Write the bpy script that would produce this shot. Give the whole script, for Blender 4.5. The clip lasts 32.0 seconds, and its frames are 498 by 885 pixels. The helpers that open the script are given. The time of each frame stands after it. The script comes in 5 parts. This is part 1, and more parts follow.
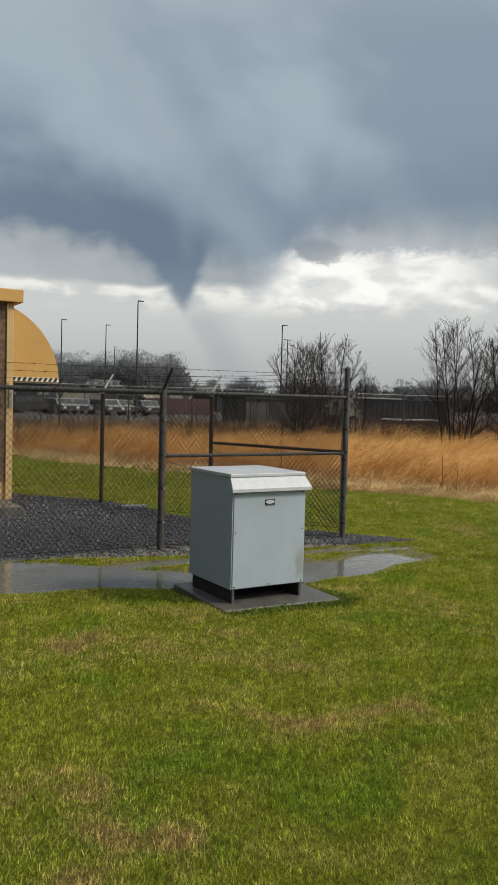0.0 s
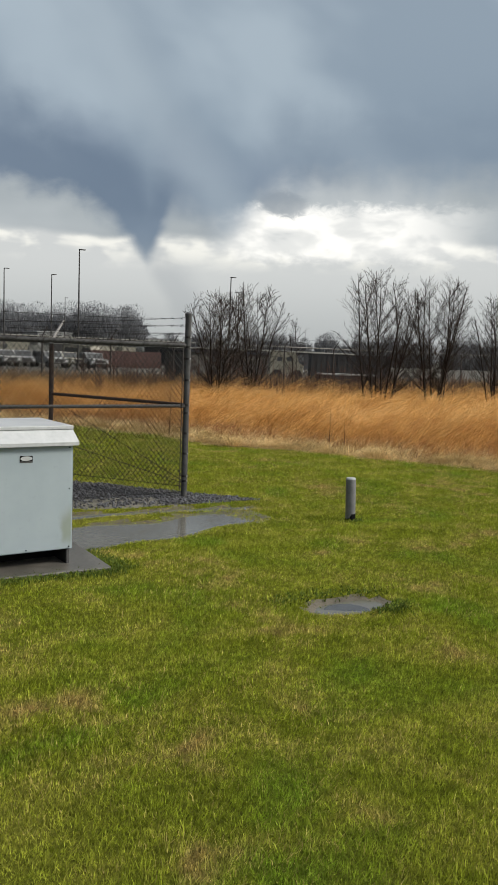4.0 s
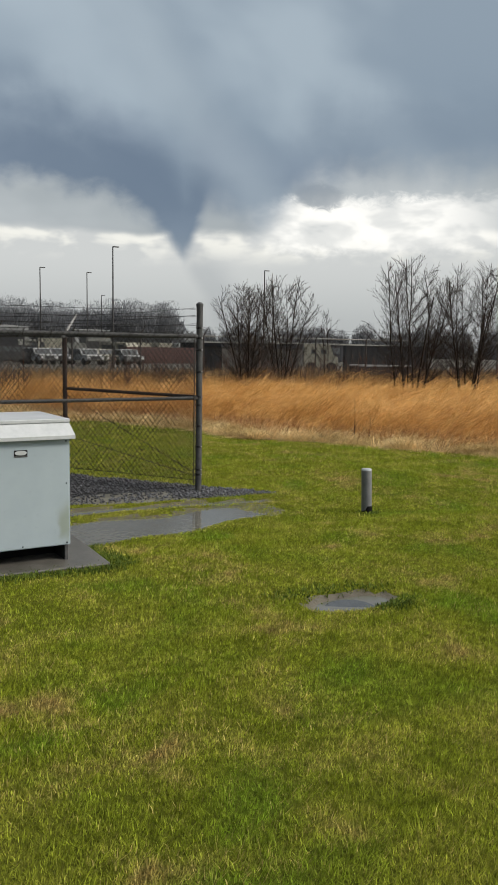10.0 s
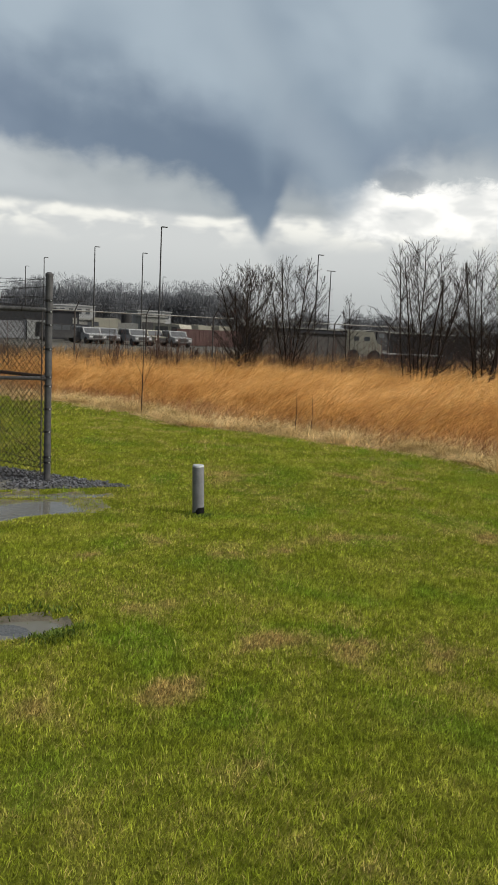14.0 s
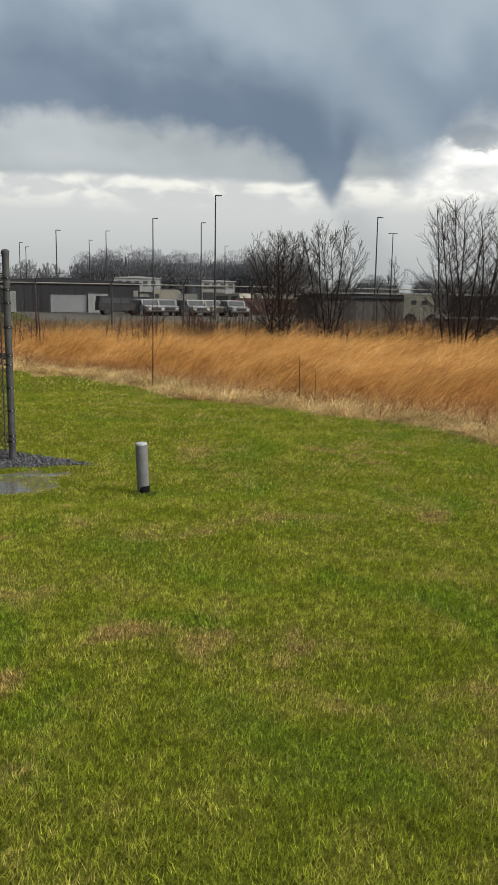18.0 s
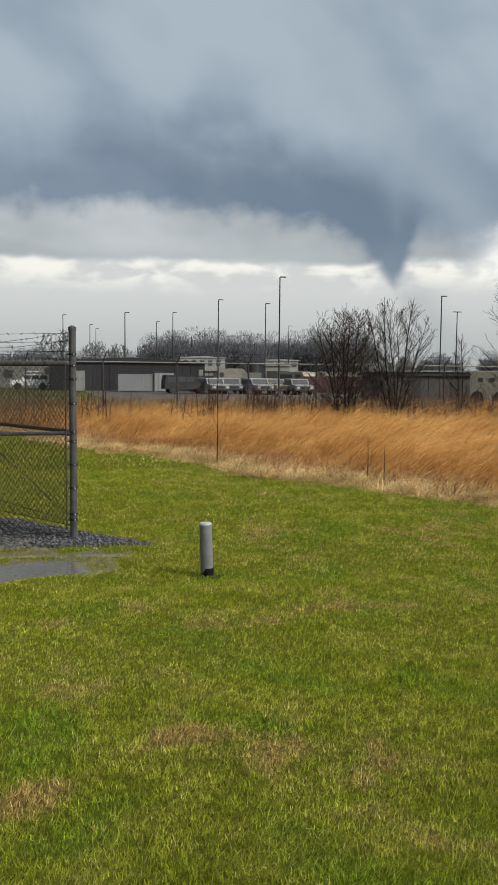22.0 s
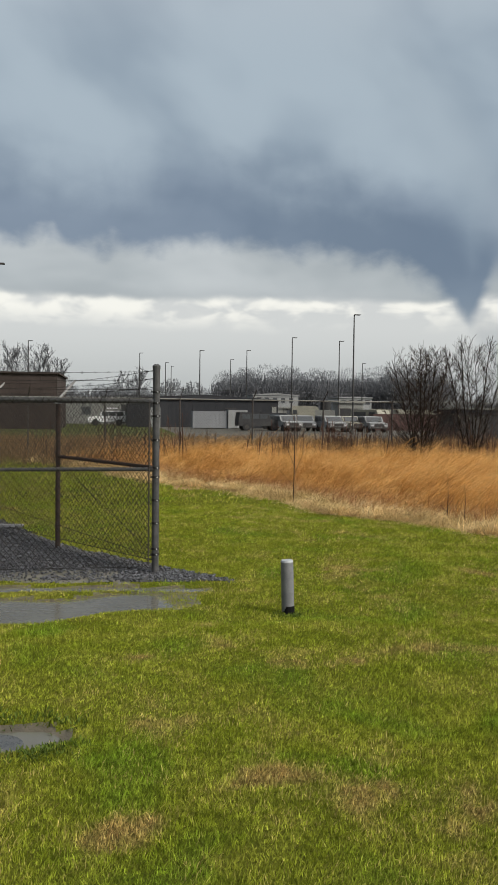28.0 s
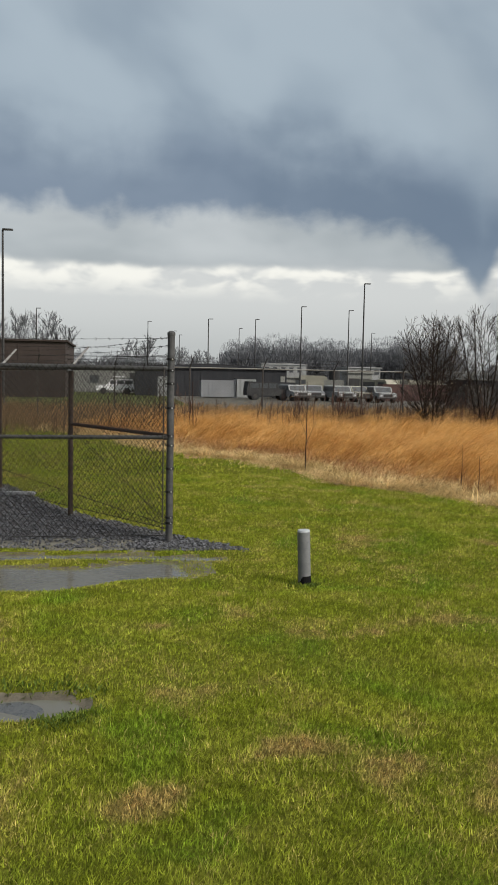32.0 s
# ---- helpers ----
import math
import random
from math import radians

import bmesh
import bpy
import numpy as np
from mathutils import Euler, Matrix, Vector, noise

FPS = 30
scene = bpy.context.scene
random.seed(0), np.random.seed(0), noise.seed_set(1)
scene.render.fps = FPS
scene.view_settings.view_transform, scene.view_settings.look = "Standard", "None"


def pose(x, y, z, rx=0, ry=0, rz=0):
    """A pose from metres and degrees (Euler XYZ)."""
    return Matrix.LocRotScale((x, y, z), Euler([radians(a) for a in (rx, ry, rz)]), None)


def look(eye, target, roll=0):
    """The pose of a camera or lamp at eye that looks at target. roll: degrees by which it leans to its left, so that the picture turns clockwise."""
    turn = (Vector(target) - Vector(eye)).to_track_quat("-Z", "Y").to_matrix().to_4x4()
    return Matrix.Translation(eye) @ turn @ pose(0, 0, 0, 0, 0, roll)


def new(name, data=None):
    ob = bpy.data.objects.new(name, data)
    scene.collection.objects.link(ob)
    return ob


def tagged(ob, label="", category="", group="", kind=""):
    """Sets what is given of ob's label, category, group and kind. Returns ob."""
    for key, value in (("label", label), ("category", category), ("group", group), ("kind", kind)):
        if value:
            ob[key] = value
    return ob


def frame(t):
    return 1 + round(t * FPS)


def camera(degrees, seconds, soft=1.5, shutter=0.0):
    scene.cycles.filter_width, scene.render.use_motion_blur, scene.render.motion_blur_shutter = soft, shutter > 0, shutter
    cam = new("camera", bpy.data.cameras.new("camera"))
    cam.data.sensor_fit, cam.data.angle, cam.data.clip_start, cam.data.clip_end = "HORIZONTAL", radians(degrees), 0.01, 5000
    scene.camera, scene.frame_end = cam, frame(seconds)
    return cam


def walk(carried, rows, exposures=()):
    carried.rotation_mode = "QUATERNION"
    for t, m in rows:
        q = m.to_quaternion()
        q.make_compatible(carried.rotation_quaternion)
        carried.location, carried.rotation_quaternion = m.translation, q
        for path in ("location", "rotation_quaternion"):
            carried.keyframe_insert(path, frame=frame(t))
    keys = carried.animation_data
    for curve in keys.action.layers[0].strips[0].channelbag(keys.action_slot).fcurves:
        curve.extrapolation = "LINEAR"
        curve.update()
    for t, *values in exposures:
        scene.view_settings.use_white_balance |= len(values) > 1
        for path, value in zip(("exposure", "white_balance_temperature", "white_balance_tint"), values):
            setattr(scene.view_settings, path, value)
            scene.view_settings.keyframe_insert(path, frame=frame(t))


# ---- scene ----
cam = camera(34.0, 32.0, 1.2)
PATH = [
    (0, (-6.309, -8.816, 1.748), (-5.346, -7.067, 1.645), 1.5),
    (0.5, (-6.015, -8.829, 1.756), (-5.101, -7.051, 1.677), 3.4),
    (1, (-5.748, -8.87, 1.752), (-4.827, -7.106, 1.556), 2.4),
    (1.5, (-5.397, -8.943, 1.725), (-4.49, -7.187, 1.415), 0.8),
    (2, (-5.216, -8.865, 1.757), (-4.286, -7.1, 1.608), 2.5),
    (2.5, (-5.02, -8.933, 1.752), (-4.083, -7.169, 1.644), 2.0),
    (3, (-4.799, -8.938, 1.738), (-3.849, -7.191, 1.53), 3.9),
    (3.5, (-4.663, -8.901, 1.725), (-3.631, -7.201, 1.519), 2.6),
    (5.5, (-4.324, -8.974, 1.714), (-3.301, -7.269, 1.491), 1.0),
    (6, (-4.356, -8.956, 1.718), (-3.358, -7.237, 1.496), 1.5),
    (6.5, (-4.359, -8.927, 1.715), (-3.382, -7.191, 1.532), 1.5),
    (7, (-4.364, -8.933, 1.723), (-3.371, -7.204, 1.568), 1.8),
    (7.5, (-4.368, -8.958, 1.723), (-3.361, -7.239, 1.548), 1.9),
    (8, (-4.359, -8.963, 1.717), (-3.359, -7.241, 1.52), 2.1),
    (8.5, (-4.357, -8.961, 1.713), (-3.408, -7.21, 1.527), 1.5),
    (9, (-4.353, -8.927, 1.716), (-3.469, -7.142, 1.539), 1.7),
    (9.5, (-4.334, -8.876, 1.702), (-3.476, -7.08, 1.5), 0.8),
    (10, (-4.175, -8.873, 1.674), (-3.219, -7.131, 1.447), 0.9),
    (10.5, (-3.945, -8.951, 1.706), (-3.039, -7.18, 1.495), 2.3),
    (11, (-3.671, -8.882, 1.686), (-2.779, -7.108, 1.445), 1.4),
    (11.5, (-3.386, -8.982, 1.684), (-2.425, -7.242, 1.462), 1.3),
    (12, (-3.007, -9.017, 1.704), (-2.132, -7.233, 1.477), 2.8),
    (12.5, (-2.703, -9.056, 1.671), (-1.905, -7.247, 1.372), 2.9),
    (13, (-2.35, -9.085, 1.699), (-1.638, -7.231, 1.462), 1.6),
    (13.5, (-1.946, -9.06, 1.678), (-1.142, -7.246, 1.428), 2.7),
    (15.5, (-0.559, -8.889, 1.674), (0.194, -7.066, 1.343), 1.8),
    (16, (-0.375, -8.95, 1.667), (0.342, -7.124, 1.276), 3.0),
    (16.5, (-0.364, -9.036, 1.685), (0.354, -7.207, 1.309), 0.0),
    (17, (-0.423, -9.136, 1.712), (0.298, -7.305, 1.36), -0.5),
    (17.5, (-0.398, -9.165, 1.733), (0.236, -7.295, 1.41), 0.2),
    (18, (-0.358, -9.196, 1.744), (0.273, -7.33, 1.395), 0.8),
    (18.5, (-0.364, -9.15, 1.733), (0.289, -7.289, 1.402), 0.5),
    (19, (-0.346, -9.005, 1.712), (0.285, -7.134, 1.391), 0.6),
    (19.5, (-0.326, -8.964, 1.695), (0.286, -7.085, 1.385), 0.1),
    (20, (-0.33, -8.975, 1.694), (0.249, -7.087, 1.374), 0.3),
    (20.5, (-0.326, -8.931, 1.697), (0.228, -7.031, 1.407), 0.3),
    (21, (-0.33, -8.921, 1.701), (0.211, -7.014, 1.435), 0.8),
    (21.5, (-0.334, -8.871, 1.701), (0.158, -6.943, 1.492), 0.8),
    (22, (-0.3, -8.84, 1.704), (0.188, -6.907, 1.542), 0.5),
    (22.5, (-0.333, -8.839, 1.716), (0.171, -6.909, 1.567), 1.1),
    (23, (-0.328, -8.826, 1.694), (0.147, -6.888, 1.551), 1.0),
    (23.5, (-0.342, -8.825, 1.701), (0.099, -6.88, 1.559), 1.1),
    (24, (-0.351, -8.838, 1.702), (0.087, -6.893, 1.545), 1.4),
    (24.5, (-0.367, -8.815, 1.696), (0.043, -6.863, 1.539), 1.3),
    (25, (-0.364, -8.787, 1.695), (-0.007, -6.824, 1.547), 1.2),
    (25.5, (-0.356, -8.781, 1.689), (-0.042, -6.81, 1.559), 0.9),
    (27.5, (-0.385, -8.864, 1.727), (-0.023, -6.898, 1.676), 0.6),
    (28, (-0.395, -8.857, 1.708), (-0.08, -6.884, 1.635), 0.7),
    (28.5, (-0.406, -8.826, 1.704), (-0.136, -6.847, 1.602), 1.2),
    (29, (-0.402, -8.837, 1.702), (-0.119, -6.86, 1.612), 1.4),
    (29.5, (-0.416, -8.815, 1.703), (-0.123, -6.838, 1.618), 2.5),
    (30, (-0.442, -8.813, 1.709), (-0.137, -6.839, 1.603), 2.4),
    (30.5, (-0.456, -8.815, 1.707), (-0.156, -6.841, 1.58), 1.5),
    (31, (-0.452, -8.791, 1.697), (-0.188, -6.814, 1.558), 1.2),
    (31.5, (-0.465, -8.807, 1.697), (-0.174, -6.834, 1.549), 1.2),
    (32, (-0.465, -8.753, 1.693), (-0.167, -6.78, 1.545), 1.1),
]
walk(cam, [(t, look(eye, target, roll)) for t, eye, target, roll in PATH], [(0, -0.12), (1, -0.08), (2, 0.05), (3, 0.03), (6, -0.03), (9, -0.06), (11, 0.0), (32, 0.0)])

# ---- world, sun, exposure ----
FUNNEL_AZ = 24.0                   # where the funnel hangs, degrees clockwise from +y
SUN_AZ, SUN_EL = 132.0, 40.0      # degrees clockwise from +y, and above the horizon


class Net:
    """Short hand for node trees."""

    def __init__(self, tree):
        self.t = tree

    def node(self, kind, **props):
        n = self.t.nodes.new(kind)
        for k, v in props.items():
            if k == "op":
                n.operation = v
            elif k == "blend":
                n.blend_type = v
            elif k == "dtype":
                n.data_type = v
        return n

    def put(self, socket, v):
        if hasattr(v, "is_output"):
            self.t.links.new(v, socket)
        else:
            socket.default_value = v

    def math(self, op, a, b=0.0, c=0.0, clamp=False):
        n = self.node("ShaderNodeMath", op=op)
        n.use_clamp = clamp
        for i, v in enumerate((a, b, c)):
            self.put(n.inputs[i], v)
        return n.outputs[0]

    def step(self, v, lo, hi, a=0.0, b=1.0):
        n = self.node("ShaderNodeMapRange")
        n.interpolation_type = "SMOOTHSTEP"
        self.put(n.inputs[0], v)
        for i, x in enumerate((lo, hi, a, b)):
            self.put(n.inputs[i + 1], x)
        return n.outputs[0]

    def noise(self, vec, scale, detail=4.0, rough=0.55, distort=0.0):
        n = self.node("ShaderNodeTexNoise")
        if vec is not None:
            self.put(n.inputs["Vector"], vec)
        n.inputs["Scale"].default_value = scale
        n.inputs["Detail"].default_value = detail
        n.inputs["Roughness"].default_value = rough
        n.inputs["Distortion"].default_value = distort
        return n.outputs[0]

    def mix(self, f, a, b, blend="MIX"):
        n = self.node("ShaderNodeMix", dtype="RGBA", blend=blend)
        self.put(n.inputs[0], f)
        for i, v in ((6, a), (7, b)):
            self.put(n.inputs[i], (*v, 1.0) if isinstance(v, tuple) and len(v) == 3 else v)
        return n.outputs[2]

    def vec(self, x, y, z):
        n = self.node("ShaderNodeCombineXYZ")
        for i, v in enumerate((x, y, z)):
            self.put(n.inputs[i], v)
        return n.outputs[0]

    def bump(self, height, strength, distance):
        n = self.node("ShaderNodeBump")
        n.inputs["Strength"].default_value = strength
        n.inputs["Distance"].default_value = distance
        self.put(n.inputs["Height"], height)
        return n.outputs["Normal"]


def make_world():
    w = bpy.data.worlds.new("storm_sky")
    scene.world = w
    w.use_nodes = True
    w.node_tree.nodes.clear()
    n = Net(w.node_tree)
    coord = n.node("ShaderNodeTexCoord").outputs["Generated"]
    sep = n.node("ShaderNodeSeparateXYZ")
    n.put(sep.inputs[0], coord)
    x, y, z = sep.outputs
    az = n.math("MULTIPLY", n.math("ARCTAN2", x, y), 57.2958)
    el = n.math("MULTIPLY", n.math("ARCSINE", z), 57.2958)
    # slow and fine unevenness of the cloud edges
    flat = n.vec(n.math("MULTIPLY", az, 0.1), n.math("MULTIPLY", el, 0.15), 0.0)
    big = n.math("SUBTRACT", n.noise(flat, 1.1, 4.0, 0.5), 0.5)
    small = n.math("SUBTRACT", n.noise(flat, 4.5, 4.0, 0.5, 0.4), 0.5)
    fray = n.math("SUBTRACT", n.noise(flat, 13.0, 5.0, 0.6, 1.0), 0.5)
    d = n.math("SUBTRACT", n.math("ADD", az, n.math("MULTIPLY", small, 0.9)), FUNNEL_AZ)
    # pale air over the horizon, brightest just under the grey shelf
    low = n.mix(n.step(el, 0.5, 6.5), (0.47, 0.495, 0.505), (0.66, 0.672, 0.66))
    puff = n.noise(n.vec(n.math("MULTIPLY", az, 0.20), n.math("MULTIPLY", el, 0.42), 3.0), 1.5, 3.0, 0.48, 0.25)
    top = n.math("ADD", el, n.math("ADD", n.math("MULTIPLY", big, 1.4), n.math("MULTIPLY", small, 0.5)))
    glow = n.math("MULTIPLY", n.step(puff, 0.42, 0.62), n.math("MULTIPLY", n.step(top, 5.4, 7.2), n.step(top, 8.1, 7.6)))
    low = n.mix(glow, low, (0.97, 0.955, 0.88))
    # grey shelf over that strip
    sheet = n.noise(n.vec(n.math("MULTIPLY", az, 0.08), n.math("MULTIPLY", el, 0.15), 11.0), 1.3, 3.0, 0.45, 0.2)
    shelf = n.mix(n.step(sheet, 0.32, 0.68), (0.40, 0.437, 0.452), (0.56, 0.592, 0.60))
    shelf = n.mix(n.math("MULTIPLY", n.step(top, 9.0, 7.7), 0.45), shelf, (0.39, 0.42, 0.435))
    sky = n.mix(n.step(top, 7.45, 8.15), low, shelf)
    # torn white opening behind the funnel, with a scrap of dark cloud in it
    torn = n.math("ADD", el, n.math("ADD", n.math("MULTIPLY", small, 1.6), n.math("MULTIPLY", fray, 1.0)))
    gap = n.math("MULTIPLY", n.math("MULTIPLY", n.step(d, 3.6, 7.0), n.step(d, 25.0, 16.0)),
                 n.math("MULTIPLY", n.step(torn, 6.3, 7.5), n.step(torn, 10.6, 9.7)))
    white = n.mix(n.step(puff, 0.40, 0.60), (0.86, 0.86, 0.83), (1.14, 1.12, 1.06))
    sky = n.mix(n.math("MULTIPLY", gap, n.step(puff, 0.16, 0.42)), sky, white)
    sx = n.math("MULTIPLY", n.math("SUBTRACT", d, 9.3), 0.52)
    sy = n.math("SUBTRACT", n.math("ADD", el, n.math("ADD", n.math("MULTIPLY", fray, 0.9), n.math("MULTIPLY", d, 0.08))), 11.1)
    scrap = n.step(n.math("ADD", n.math("MULTIPLY", sx, sx), n.math("MULTIPLY", sy, sy)), 1.1, 0.25)
    sky = n.mix(n.math("MULTIPLY", scrap, 0.85), sky, (0.34, 0.375, 0.405))
    # storm base: a flat underside that sweeps down into the funnel, steep on its far side
    left = n.math("MULTIPLY", n.math("SUBTRACT", 1.0, n.math("EXPONENT", n.math("DIVIDE", n.math("MINIMUM", d, 0.0), 3.1))), 5.4)
    lobe = n.math("MULTIPLY", n.step(d, 1.9, 4.2), n.step(d, 7.4, 5.2))
    right = n.math("ADD", n.math("SUBTRACT", n.step(d, -0.2, 1.9, 0.0, 3.5), n.math("MULTIPLY", lobe, 1.1)), n.step(d, 6.2, 9.4, 0.0, 2.2))
    edge = n.math("ADD", n.math("ADD", left, right), 5.75)
    calm = n.step(n.math("ABSOLUTE", d), 0.3, 5.0, 0.2, 1.0)
    wob = n.math("ADD", n.math("ADD", n.math("MULTIPLY", big, 1.8), n.math("MULTIPLY", small, 1.5)), n.math("MULTIPLY", fray, 0.4))
    rag = n.noise(n.vec(n.math("MULTIPLY", az, 0.26), n.math("MULTIPLY", el, 0.10), 21.0), 1.5, 2.5, 0.5, 0.3)
    wob = n.math("ADD", wob, n.math("MULTIPLY", n.math("SUBTRACT", rag, 0.5), 2.2))
    over = n.math("ADD", n.math("SUBTRACT", el, edge), n.math("MULTIPLY", wob, calm))
    cover = n.math("MULTIPLY", n.step(over, n.step(d, -1.5, 3.0, -0.7, -1.2), n.step(d, -1.5, 3.0, 1.1, 1.9)), n.step(el, 5.0, 6.8))
    # its body: a dark sloping band over the edge, paler sheets of cloud above
    tone = n.noise(n.vec(n.math("MULTIPLY", n.math("ADD", az, n.math("MULTIPLY", el, 0.5)), 0.075), n.math("MULTIPLY", el, 0.095), 7.0), 1.35, 3.0, 0.42, 0.15)
    upper = n.mix(n.step(tone, 0.34, 0.66), (0.27, 0.338, 0.408), (0.405, 0.482, 0.545))
    band = n.math("ADD", over, n.math("ADD", n.math("MULTIPLY", n.math("SUBTRACT", tone, 0.5), 7.0), n.math("MULTIPLY", n.math("MAXIMUM", d, 0.0), 0.35)))
    thick = n.math("MULTIPLY", n.step(band, 8.2, 2.2), n.step(el, 6.0, 9.5, 0.75, 1.0))
    body = n.mix(n.math("MULTIPLY", thick, 0.88), upper, n.mix(n.step(sheet, 0.35, 0.65), (0.142, 0.190, 0.262), (0.205, 0.258, 0.335)))
    # a paler curtain that falls across the base beside the funnel, and a darker mass beyond it
    across = n.math("ADD", n.math("ADD", n.math("SUBTRACT", d, 3.4), n.math("MULTIPLY", n.math("SUBTRACT", el, 11.5), 0.85)), n.math("MULTIPLY", big, 4.0))
    curtain = n.math("MULTIPLY", n.step(across, -4.2, 0.4), n.step(across, 5.0, 0.6))
    body = n.mix(n.math("MULTIPLY", curtain, 0.55), body, (0.40, 0.47, 0.525))
    mass = n.math("MULTIPLY", n.step(n.math("ADD", across, n.math("MULTIPLY", small, 2.0)), 5.0, 9.0), n.step(over, 7.0, 2.0))
    body = n.mix(n.math("MULTIPLY", mass, 0.55), body, (0.185, 0.240, 0.310))
    body = n.mix(n.math("MULTIPLY", n.step(el, 15.0, 22.0), n.step(az, 34.0, 6.0, 0.35, 0.45)), body, n.mix(n.step(tone, 0.35, 0.65), (0.33, 0.402, 0.468), (0.445, 0.525, 0.585)))
    body = n.mix(n.step(el, 22.0, 34.0), body, (0.52, 0.57, 0.62))
    sky = n.mix(cover, sky, body)
    # faint rain and spray below the tip
    fall = n.math("ADD", n.math("SUBTRACT", d, 0.5), n.math("MULTIPLY", n.math("SUBTRACT", el, 6.5), 0.55))
    veil = n.math("MULTIPLY", n.math("MULTIPLY", n.step(fall, -1.3, 0.0), n.step(fall, 3.0, 0.6)), n.step(el, 8.2, 5.0))
    sky = n.mix(n.math("MULTIPLY", veil, 0.42), sky, (0.37, 0.395, 0.42))
    # the storm's dark flank to the west
    sky = n.mix(n.step(az, -34.0, -75.0), sky, (0.25, 0.285, 0.33))
    # thinner cloud overhead and towards the sun
    facing = n.math("ADD", n.math("MULTIPLY", x, math.sin(radians(SUN_AZ))), n.math("MULTIPLY", y, math.cos(radians(SUN_AZ))))
    sky = n.mix(n.math("MULTIPLY", n.step(el, 27.0, 42.0), n.step(facing, 0.3, -0.2)), sky, (0.24, 0.285, 0.34))
    sky = n.mix(n.math("MAXIMUM", n.math("MULTIPLY", n.step(el, 34.0, 66.0), n.step(facing, -0.15, 0.4)), n.math("MULTIPLY", n.step(facing, 0.28, 0.75), n.step(el, 0.0, 20.0))), sky, (1.65, 1.66, 1.64))
    clear = n.node("ShaderNodeTexSky")
    clear.sky_type = "NISHITA"
    clear.sun_disc = False
    clear.sun_elevation, clear.sun_rotation = radians(SUN_EL), radians(SUN_AZ)
    hue = n.mix(1.0, clear.outputs[0], (0.1, 0.1, 0.1), "MULTIPLY")
    sky = n.mix(0.92, hue, sky)
    bg = n.node("ShaderNodeBackground")
    n.put(bg.inputs[0], sky)
    bg.inputs[1].default_value = 1.0
    out = n.node("ShaderNodeOutputWorld")
    n.put(out.inputs[0], bg.outputs[0])


make_world()
lamp = bpy.data.lights.new("sun", "SUN")
lamp.energy, lamp.angle, lamp.color = 3.4, radians(14), (1.0, 0.94, 0.84)
sun = new("sun", lamp)
aim = Vector((math.sin(radians(SUN_AZ)) * math.cos(radians(SUN_EL)), math.cos(radians(SUN_AZ)) * math.cos(radians(SUN_EL)), math.sin(radians(SUN_EL))))
sun.matrix_world = look(tuple(aim * 60), (0, 0, 0))


# ---- materials ----
def material(name, c1, c2, rough=0.7, scale=6.0, metal=0.0, bump=0.0, bump_scale=60.0, wear=None, wear_lo=0.6, wear_hi=0.75, island=0.0, spec=0.5, stretch=(1, 1, 1), coords="Object", trans=0.0):
    """A worn two-tone surface: broad stains and fine grain, with relief."""
    m = bpy.data.materials.new(name)
    m.use_nodes = True
    m.node_tree.nodes.clear()
    n = Net(m.node_tree)
    tc = n.node("ShaderNodeTexCoord").outputs[coords]
    mp = n.node("ShaderNodeMapping")
    n.put(mp.inputs[0], tc)
    mp.inputs["Scale"].default_value = stretch
    v = mp.outputs[0]
    broad = n.noise(v, scale, 4.0, 0.6)
    fine = n.noise(v, scale * 9.0, 3.0, 0.6)
    f = n.math("ADD", n.math("MULTIPLY", broad, 0.65), n.math("MULTIPLY", fine, 0.35))
    col = n.mix(n.step(f, 0.33, 0.67), c1, c2)
    if wear is not None:
        col = n.mix(n.step(n.noise(v, scale * 2.3, 5.0, 0.65, 0.5), wear_lo, wear_hi), col, wear)
    if island > 0:
        rnd = n.node("ShaderNodeNewGeometry").outputs["Random Per Island"]
        hsv = n.node("ShaderNodeHueSaturation")
        n.put(hsv.inputs["Value"], n.math("ADD", n.math("MULTIPLY", rnd, 2 * island), 1.0 - island))
        n.put(hsv.inputs["Color"], col)
        col = hsv.outputs[0]
    b = n.node("ShaderNodeBsdfPrincipled")
    n.put(b.inputs["Base Color"], col)
    n.put(b.inputs["Roughness"], n.math("ADD", n.math("MULTIPLY", fine, 0.25), rough - 0.12))
    b.inputs["Metallic"].default_value = metal
    b.inputs["Specular IOR Level"].default_value = spec
    if bump > 0:
        n.put(b.inputs["Normal"], n.bump(n.noise(v, bump_scale, 4.0, 0.6), bump, 0.01))
    shader = b.outputs[0]
    if trans > 0:
        tr = n.node("ShaderNodeBsdfTranslucent")
        n.put(tr.inputs[0], col)
        mx = n.node("ShaderNodeMixShader")
        mx.inputs[0].default_value = trans
        n.put(mx.inputs[1], shader)
        n.put(mx.inputs[2], tr.outputs[0])
        shader = mx.outputs[0]
    o = n.node("ShaderNodeOutputMaterial")
    n.put(o.inputs[0], shader)
    return m


# worn brown places in the turf: centre x, y and radii
WORN = ((-5.4, -5.75, 0.75, 0.6), (-4.7, -4.7, 0.4, 0.22), (-4.08, -5.2, 0.36, 0.2), (-0.34, -5.57, 0.24, 0.17), (0.92, -5.45, 0.36, 0.2),
        (0.97, -3.5, 0.36, 0.13), (-2.1, -5.92, 0.36, 0.16), (-3.2, -5.2, 0.32, 0.17), (-0.24, -3.25, 0.26, 0.11), (0.4, -5.15, 0.26, 0.14))


